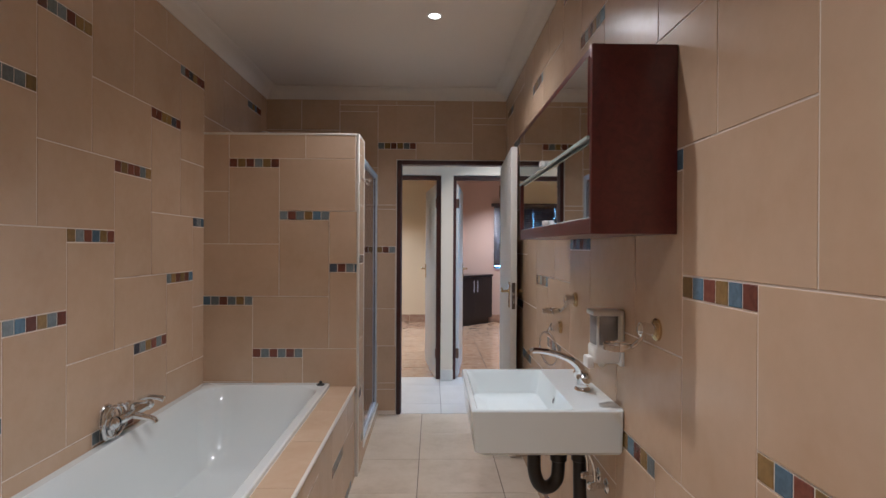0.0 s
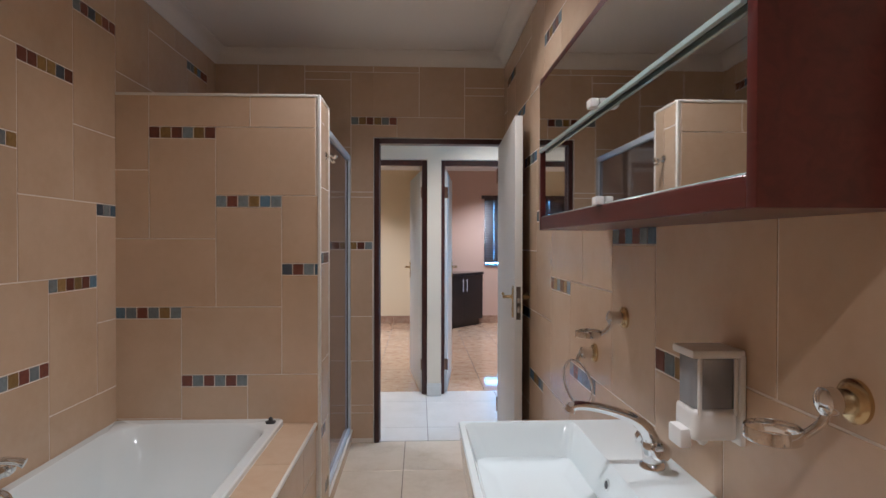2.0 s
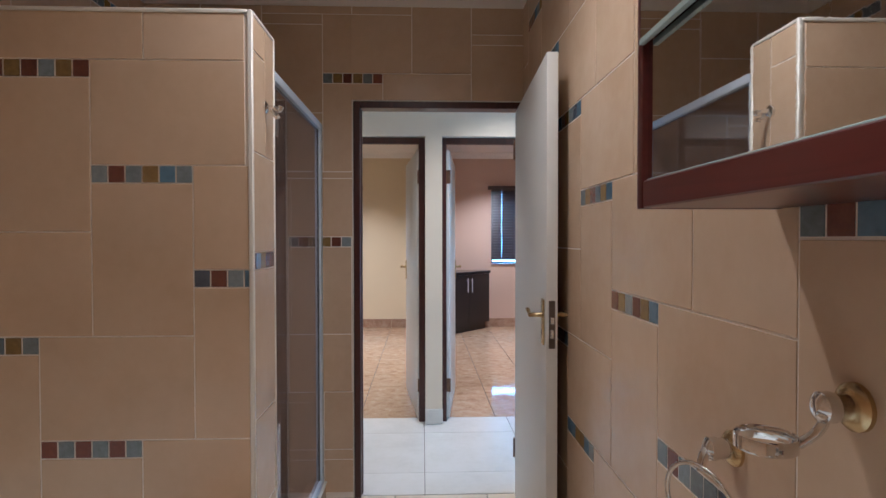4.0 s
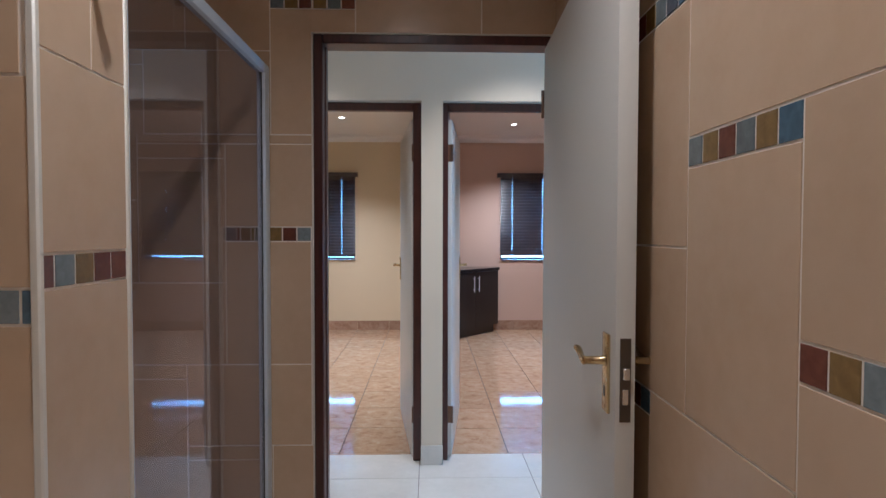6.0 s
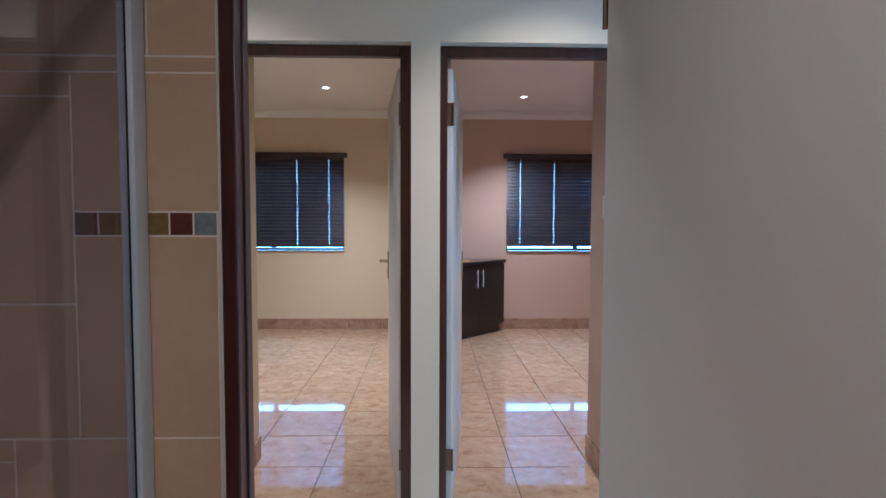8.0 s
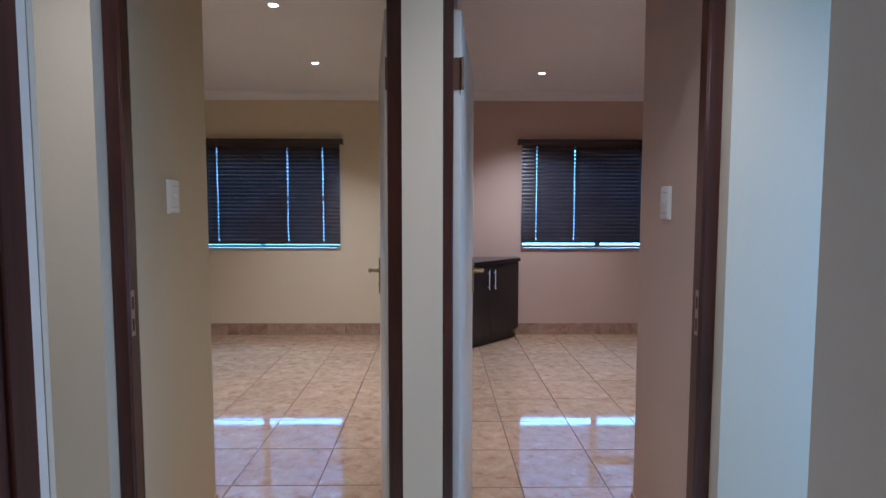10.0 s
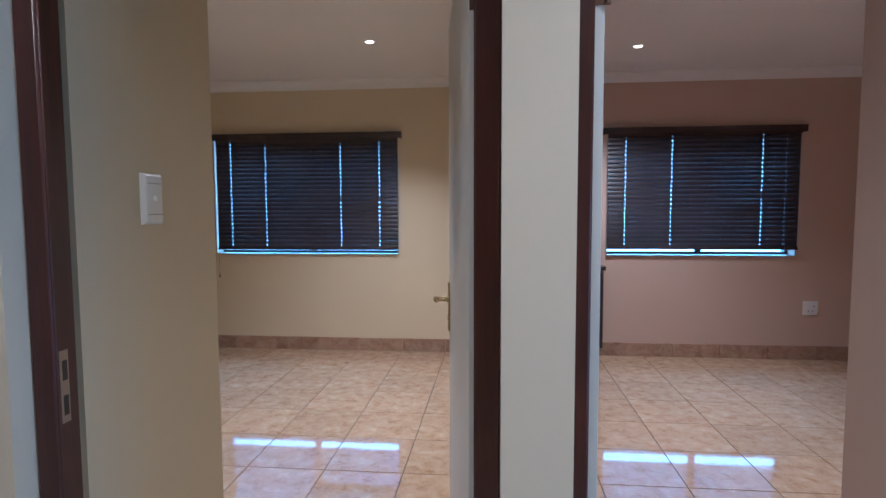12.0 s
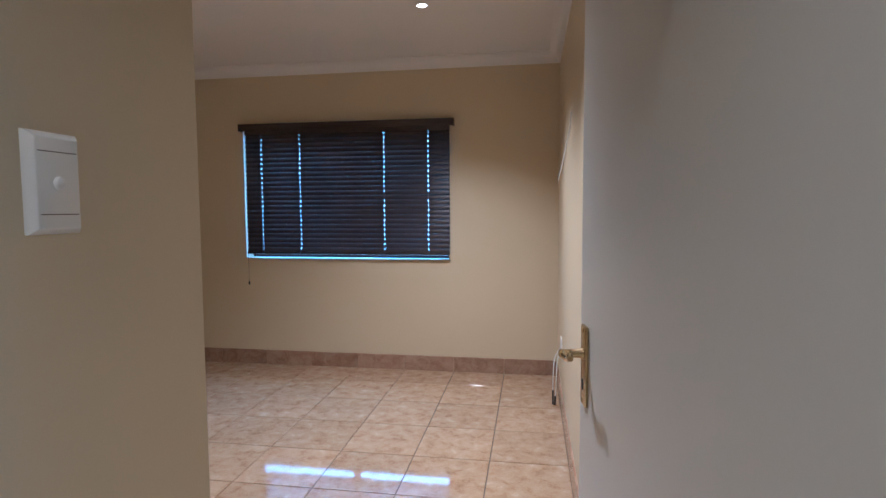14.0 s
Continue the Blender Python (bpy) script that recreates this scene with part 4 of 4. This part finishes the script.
ov = part("overflow", lathe(bmesh.new(), (SX1 - 0.1625, 2.29, SZ1 - 0.040), (-1, 0, 0.18), [(0.013, 0), (0.013, 0.002), (0.009, 0.003)], 20), CHROME, basin)
part("opening", lathe(bmesh.new(), (SX1 - 0.1648, 2.29, SZ1 - 0.0395), (-1, 0, 0.18), [(0.009, 0), (0.009, 0.001), (0.004, 0.0012)], 18), BLACK_PLASTIC, ov)
part("waste_ring", lathe(bmesh.new(), (0.40, 2.33, SZ1 - 0.1025), (0, 0, 1), [(0.028, 0), (0.030, 0.003), (0.020, 0.004), (0.018, 0.001)], 24), CHROME, basin)
tap = thing("basin_mixer", (0.640, 2.29, SZ1), "chrome basin mixer with a swan-neck spout", "tap")
TX, TY = 0.640, 2.29
part("body", lathe(bmesh.new(), (TX, TY, SZ1), (0, 0, 1), [(0.028, 0), (0.027, 0.006), (0.021, 0.012), (0.023, 0.040), (0.019, 0.056), (0.010, 0.064)], 26), CHROME, tap)
part("spout", tube(bmesh.new(), [(TX, TY, SZ1 + 0.045), (TX - 0.010, TY, SZ1 + 0.076), (TX - 0.040, TY, SZ1 + 0.104), (TX - 0.090, TY, SZ1 + 0.124), (TX - 0.145, TY, SZ1 + 0.136), (TX - 0.178, TY, SZ1 + 0.136), (TX - 0.186, TY, SZ1 + 0.124)], [0.018, 0.016, 0.013, 0.011, 0.010, 0.011, 0.012], 14), CHROME, tap)
for s in (-1, 1):
    kb = tube(bmesh.new(), [(TX, TY + s * 0.015, SZ1 + 0.036), (TX, TY + s * 0.034, SZ1 + 0.044)], 0.010, 12, 0)
    lathe(kb, (TX, TY + s * 0.032, SZ1 + 0.043), (0, s, 0.4), [(0.012, 0), (0.021, 0.006), (0.022, 0.014), (0.019, 0.024), (0.008, 0.028)], 10)
    part("knob", kb, CHROME, tap)
# waste trap below
trap = thing("waste_trap", (0.42, 2.33, 0.5), "black plastic basin waste trap and pipe", "waste pipe")
part("pipe", tube(bmesh.new(), [(0.478, 2.33, SZ0 + 0.005), (0.478, 2.33, 0.62), (0.480, 2.33, 0.56), (0.498, 2.33, 0.515), (0.530, 2.33, 0.505), (0.560, 2.33, 0.535), (0.566, 2.33, 0.60), (0.568, 2.33, 0.655), (0.588, 2.33, 0.694), (0.622, 2.33, 0.694), (0.640, 2.33, 0.655), (0.642, 2.33, 0.56), (0.646, 2.33, 0.38), (0.650, 2.33, 0.28), (0.668, 2.33, 0.25), (XR, 2.33, 0.25)], 0.024, 14), BLACK_PLASTIC, trap)
for zz, xx in ((0.675, 0.478), (0.60, 0.566), (0.60, 0.642)):
    part("nut", lathe(bmesh.new(), (xx, 2.33, zz), (0, 0, 1), [(0.026, 0), (0.031, 0.003), (0.031, 0.026), (0.026, 0.030)], 10), BLACK_PLASTIC, trap)
valve = thing("angle_valve", (XR, 2.27, 0.56), "chrome angle valves with braided hoses", "valve")
for yy in (2.21, 2.30):
    v = tube(bmesh.new(), [(XR, yy, 0.56), (XR - 0.05, yy, 0.56)], 0.009, 12, 0)
    lathe(v, (XR - 0.035, yy, 0.56), (-1, 0, 0), [(0.012, 0), (0.016, 0.006), (0.016, 0.026), (0.010, 0.032)], 10)
    lathe(v, (XR - 0.001, yy, 0.56), (-1, 0, 0), [(0.026, 0), (0.024, 0.004), (0.012, 0.008)], 20)
    part("body", v, CHROME, valve)
    part("hose", tube(bmesh.new(), [(XR - 0.04, yy, 0.57), (XR - 0.045, yy, 0.63), (XR - 0.07, yy + 0.01, 0.69), (XR - 0.085, yy + 0.02, SZ0 + 0.003)], 0.006, 10), CHROME, valve)


# ---- bathroom: fittings on the wall ----
def wall_base(root, y, z):
    part("wall_rose", lathe(bmesh.new(), (XR, y, z), (-1, 0, 0), [(0.030, 0), (0.030, 0.006), (0.026, 0.010), (0.018, 0.014)], 28), BRASS, root, "tarnished gold wall rose")
    part("boss", lathe(bmesh.new(), (XR - 0.012, y, z), (-1, 0, 0), [(0.017, 0), (0.017, 0.016), (0.019, 0.020), (0.019, 0.034), (0.010, 0.040)], 24), CHROME, root)


def tumbler_holder(y, z, label):
    root = thing("tumbler_holder", (XR, y, z), label, "tumbler holder", "tumbler holders")
    wall_base(root, y, z)
    part("arm", tube(bmesh.new(), [(XR - 0.036, y, z - 0.006), (XR - 0.045, y + 0.004, z - 0.03), (XR - 0.065, y + 0.012, z - 0.050)], 0.0065, 12), CHROME, root)
    band = bmesh.new()
    c = (XR - 0.098, y + 0.024, z - 0.058)
    lathe(band, c, (0, 0, 1), [(0.0345, 0.002), (0.0345, 0.017), (0.0355, 0.0185), (0.0365, 0.017), (0.0365, 0.001), (0.0355, 0.0)], 36)
    bmesh.ops.delete(band, geom=[f for f in band.faces if len(f.verts) > 4], context="FACES_ONLY")
    band.verts.ensure_lookup_table()
    n = 36
    for k in range(n):
        a, b = band.verts[k], band.verts[(k + 1) % n]
        c0, d0 = band.verts[5 * n + (k + 1) % n], band.verts[5 * n + k]
        band.faces.new((a, b, c0, d0))
    part("hoop", band, CHROME, root)
    return root


tumbler_holder(1.800, 1.150, "chrome tumbler holder hoop, empty, near the soap dispenser")
tumbler_holder(2.620, 1.150, "chrome tumbler holder hoop, empty, above the towel ring")
towel = thing("towel_ring", (XR, 2.88, 1.0), "chrome towel ring on a gold wall rose", "towel ring")
wall_base(towel, 2.88, 1.0)
part("bracket", tube(bmesh.new(), [(XR - 0.040, 2.88, 1.0), (XR - 0.052, 2.878, 0.992), (XR - 0.060, 2.874, 0.978), (XR - 0.062, 2.870, 0.966)], [0.010, 0.009, 0.008, 0.009], 12), CHROME, towel)
part("ring", ring(bmesh.new(), (XR - 0.062, 2.87, 0.902), (1, 0.35, 0.12), 0.076, 0.0042), CHROME, towel)

soap = thing("soap_dispenser", (XR, 2.085, 1.0), "white plastic wall soap dispenser with a smoked window", "soap dispenser")
sy0, sy1, sz0, sz1 = 2.048, 2.122, 0.992, 1.164
part("back_plate", boxed(XR - 0.012, XR - 0.001, sy0 - 0.006, sy1 + 0.006, sz0 + 0.006, sz1 - 0.004, bevel=0.004, seg=2), WHITE_PLASTIC, soap)
part("case", boxed(XR - 0.094, XR - 0.012, sy0, sy1, sz0 + 0.014, sz0 + 0.072, bevel=0.012, seg=3), WHITE_PLASTIC, soap)
bm = bmesh.new()
loft(bm, [(rounded(XR - 0.090, XR - 0.012, sy0 + 0.002, sy1 - 0.002, 0.014, 4), sz0 + 0.072), (rounded(XR - 0.090, XR - 0.012, sy0 + 0.002, sy1 - 0.002, 0.014, 4), sz1 - 0.012), (rounded(XR - 0.084, XR - 0.012, sy0 + 0.006, sy1 - 0.006, 0.014, 4), sz1 - 0.008)])
part("tank", bm, SMOKE, soap, "clear smoked plastic tank")
part("soap_level", boxed(XR - 0.082, XR - 0.016, sy0 + 0.008, sy1 - 0.008, sz0 + 0.072, sz0 + 0.112, bevel=0.006, seg=2), SOAP, soap, "pale grey liquid soap")
for x in (XR - 0.020, XR - 0.086):
    part("rib", boxed(x, x + 0.008, sy0 - 0.001, sy0 + 0.005, sz0 + 0.060, sz1 - 0.010, bevel=0.002), WHITE_PLASTIC, soap)
part("cap", boxed(XR - 0.098, XR - 0.001, sy0 - 0.004, sy1 + 0.004, sz1 - 0.010, sz1 + 0.006, bevel=0.006, seg=2), WHITE_PLASTIC, soap)
part("push_bar", boxed(XR - 0.112, XR - 0.090, sy0 + 0.012, sy1 - 0.012, sz0 - 0.002, sz0 + 0.034, bevel=0.006, seg=2), WHITE_PLASTIC, soap)
part("nozzle", lathe(bmesh.new(), (XR - 0.060, 2.083, sz0 + 0.016), (0, 0, -1), [(0.012, 0), (0.010, 0.012), (0.005, 0.018)], 16), WHITE_PLASTIC, soap)

# ---- rooms: switches, socket, cables ----
def wall_switch(name, x, y, z, n, label):
    root = thing(name, (x, y, z), label, "light switch", "light switches")
    bm = bmesh.new()
    loops = []
    for dx, c in ((0.0, 0.0), (0.004, 0.0), (0.0125, 0.0065), (0.0138, 0.0085)):
        loops.append([bm.verts.new((x + n * dx, y + sy * (0.039 - c), z + sz * (0.064 - c))) for sy, sz in ((-1, -1), (1, -1), (1, 1), (-1, 1))])
    for p, q in zip(loops, loops[1:]):
        for k in range(4):
            bm.faces.new((p[k], p[(k + 1) % 4], q[(k + 1) % 4], q[k]))
    bm.faces.new(loops[-1])
    part("plate", bm, WHITE_PLASTIC, root)
    b = sorted((x + n * 0.0130, x + n * 0.0141))
    for dz in (-0.039, 0.039):
        part("seam", boxed(b[0], b[1], y - 0.0285, y + 0.0285, z + dz - 0.0006, z + dz + 0.0006), OLD_STEEL, root, "dark seam line")
    part("button", lathe(bmesh.new(), (x + n * 0.0138, y, z), (n, 0, 0), [(0.0085, 0), (0.0085, 0.001), (0.0078, 0.004), (0.005, 0.006), (0.001, 0.0068)], 24), WHITE_PLASTIC, root)
    return root


wall_switch("light_switch", N1, 6.382, 1.438, 1, "white plastic light switch on the cream wall")
wall_switch("light_switch", N2, 6.425, 1.418, -1, "white plastic light switch on the dusty pink wall")
sock = thing("wall_socket", (3.10, RW, 0.485), "white plastic wall socket on the pink wall", "socket")
part("plate", boxed(3.025, 3.155, RW - 0.009, RW, 0.42, 0.55, bevel=0.003, seg=2), WHITE_PLASTIC, sock)
part("switch", boxed(3.045, 3.070, RW - 0.0125, RW - 0.009, 0.505, 0.535, bevel=0.001), WHITE_PLASTIC, sock)
for a, b in ((3.12, 0.505), (3.072, 0.458), (3.108, 0.458)):
    part("pin_hole", lathe(bmesh.new(), (a, RW - 0.0092, b), (0, -1, 0), [(0.006, 0), (0.006, 0.0006), (0.003, 0.0008)], 12), BLACK_PLASTIC, sock)

cab_sock = thing("wall_socket", (R1R, 9.75, 0.42), "white plastic wall socket with loose leads", "socket")
part("plate", boxed(R1R - 0.009, R1R, 9.69, 9.81, 0.36, 0.48, bevel=0.003, seg=2), WHITE_PLASTIC, cab_sock)
cable = thing("loose_cable", (R1R - 0.02, 9.75, 0.02), "thin white loose cable ending in black plugs", "cable")
part("lead", tube(bmesh.new(), [(R1R - 0.012, 9.72, 0.40), (R1R - 0.035, 9.70, 0.30), (R1R - 0.040, 9.69, 0.15), (R1R - 0.045, 9.68, 0.07)], 0.0032, 8), WHITE_PLASTIC, cable)
part("plug", tube(bmesh.new(), [(R1R - 0.045, 9.68, 0.075), (R1R - 0.05, 9.675, 0.012)], 0.007, 10, 0), BLACK_PLASTIC, cable)
part("plug", tube(bmesh.new(), [(R1R - 0.062, 9.70, 0.11), (R1R - 0.062, 9.695, 0.010)], 0.006, 10, 0), BLACK_PLASTIC, cable)
part("lead", tube(bmesh.new(), [(R1R - 0.012, 9.74, 0.40), (R1R - 0.05, 9.72, 0.34), (R1R - 0.062, 9.70, 0.20), (R1R - 0.062, 9.70, 0.10)], 0.0032, 8), WHITE_PLASTIC, cable)
aerial = solid("aerial_cable", tube(bmesh.new(), [(R1R - 0.003, 9.0, 1.95), (R1R - 0.012, 8.98, 1.85), (R1R - 0.05, 8.95, 1.66), (R1R - 0.075, 8.93, 1.56)], 0.003, 8), WHITE_PLASTIC, "short white cable hanging out of the wall", "cable", kind="thing")

# ---- pink room: corner cabinet ----
P0, P1 = Vector((1.177, 10.294)), Vector((0.497, 9.578))
cc = thing("corner_cabinet", (0.75, 10.0, 0), "dark veneered corner cabinet with two doors and steel handles", "cabinet")


def prism(pts, z0, z1):
    bm = bmesh.new()
    lo, hi = [bm.verts.new((x, y, z0)) for x, y in pts], [bm.verts.new((x, y, z1)) for x, y in pts]
    n = len(pts)
    for k in range(n):
        bm.faces.new((lo[k], lo[(k + 1) % n], hi[(k + 1) % n], hi[k]))
    bm.faces.new(lo[::-1])
    bm.faces.new(hi)
    return bm


WX, WY = R2L + 0.012, RW - 0.013
part("body", prism([(P0.x, P0.y + 0.01), (P0.x, WY), (WX, WY), (WX, P1.y), (P1.x, P1.y + 0.01)], 0.10, 0.838), WENGE, cc)
part("plinth", prism([(P0.x - 0.05, P0.y + 0.0), (P0.x - 0.05, WY), (WX, WY), (WX, P1.y + 0.06), (P1.x, P1.y + 0.07)], 0.0, 0.10), WENGE, cc)
dv = (P0 - P1).normalized()
nv = Vector((dv.y, -dv.x))
for a, b, hs in ((0.004, 0.498, 0.45), (0.502, 0.996, 0.55)):
    L = (P0 - P1).length
    q0, q1 = P1 + dv * (a * L), P1 + dv * (b * L)
    f = 0.018
    dr = part("door", prism([tuple(q0 + nv * 0.001), tuple(q1 + nv * 0.001), tuple(q1 + nv * f), tuple(q0 + nv * f)], 0.11, 0.832), WENGE, cc)
    h = P1 + dv * (hs * L) + nv * (f + 0.024)
    g = P1 + dv * (hs * L) + nv * f
    hb = tube(bmesh.new(), [(h.x, h.y, 0.58), (h.x, h.y, 0.78)], 0.006, 12, 0)
    for z in (0.61, 0.75):
        tube(hb, [(g.x, g.y, z), (h.x, h.y, z)], 0.004, 10, 0)
    part("handle", hb, ALUMINIUM, dr, "brushed steel bar handle")
e = nv * 0.03
part("worktop", prism([(P0.x + 0.03, P0.y + e.y), (P0.x + 0.03, WY), (WX, WY), (WX, P1.y - 0.03), (P1.x + e.x, P1.y + e.y)], 0.838, 0.876), COUNTER, cc, "dark polished top")

# ---- tiles of floors and walls ----
floor_tiles(floor_bath, XL, XR, YB, 4.868, 0.030, 3.412, 0.4845, 0.4845, CREAM_TILE, 0.004)
floor_tiles(floor_hall, HX0, HX1, 4.872, 6.126, 0.187, 5.145, 0.625, 0.655, HALL_TILE, 0.003)
floor_tiles(floor_cream, R1L, 0.199, 6.130, RW, -0.303, 8.321, 0.4335, 0.4335, MARBLE, 0.005)
floor_tiles(floor_pink, 0.201, R2R, 6.130, RW, 0.727, 7.861, 0.4335, 0.4335, MARBLE, 0.005)
ZC = CB - 0.06
wall_tiles(wall_bath_west, plane((XL - T, 0, 0), (0, 1, 0), (1, 0, 0)), [(YB, YP + 0.004, 0.0, ZC), (YP2 - 0.004, YE, 0.03, ZC), (YP + 0.004, YP2 - 0.004, 2.035, ZC)], (3.328, 2.031), mirror=True, a=(0.3044, 0.302), b=(0.4587, 0.507),
           known={(0, 0): "rnggrr", (1, 0): "gsrrgr", (2, 0): "rgbrsg", (3, 0): "rsgrbs", (-1, 0): "rrgnrs"}, seed=3)
wall_tiles(wall_bath_east, plane((XR + T, 0, 0), (0, -1, 0), (-1, 0, 0)), [(-YE, -YB, 0.0, ZC)], (-2.727, 1.408), a=(0.304, 0.304), b=(0.460, 0.500),
           known={(0, 0): "srbrsb", (1, 0): "rsgbsg", (2, 0): "sgbrgs", (-1, 1): "rgsrgb", (-2, 1): "sgrsgb", (-3, 1): "brgsnb", (2, -1): "gbrgbr", (3, -1): "gbrgbr", (1, -1): "gbrsgb"}, seed=5)
north = plane((0, YE + T, 0), (1, 0, 0), (0, -1, 0))
wall_tiles(wall_bath_north, north, [(XL, DX0 - 0.007, 1.70, ZC), (DX0 - 0.007, DX1, DZ + 0.008, ZC), (DX1, XR, 1.70, ZC)], (-0.337, 2.210), a=(0.309, 0.302), b=(0.46, 0.507), strips=[(2.1, 2.25)], known={(0, 0): "sgrgsr"})
wall_tiles(wall_bath_north, north, [(XL, DX0 - 0.007, 0.03, 1.70), (DX1, XR, 0.0, 1.70)], (-0.507, 1.366), a=(0.315, 0.302), b=(0.46, 0.507), strips=[(1.2, 1.5)], known={(0, 0): "rgsgrs"})
wall_tiles(wall_bath_south, plane((0, YB - T, 0), (-1, 0, 0), (0, 1, 0)), [(-XR, -XL, 0.0, ZC)], (0.1, 1.6), seed=7)
wall_tiles(partition, plane((0, YP + T, 0), (1, 0, 0), (0, -1, 0)), [(XL, XP - 0.011, 0.50, 2.018)], (-1.088, 1.880), a=(0.294, 0.308), b=(0.448, 0.504),
           known={(0, 0): "rgrsgr", (1, 0): "srsgbs", (2, 0): "nrsbgr", (1, 1): "bsrsgs", (2, 1): "rsrsrs"}, seed=9)
wall_tiles(partition, plane((XP - T, 0, 0), (0, 1, 0), (1, 0, 0)), [(YP + 0.010, YP2 - 0.010, 0.0, 2.018)], (3.612, 1.314), known={(0, 0): "rsgrrs"}, seed=11)
wall_tiles(partition, plane((0, YP2 - T, 0), (-1, 0, 0), (0, 1, 0)), [(-XP + 0.010, -XL, 0.03, 2.018)], (0.6, 1.7), seed=13)
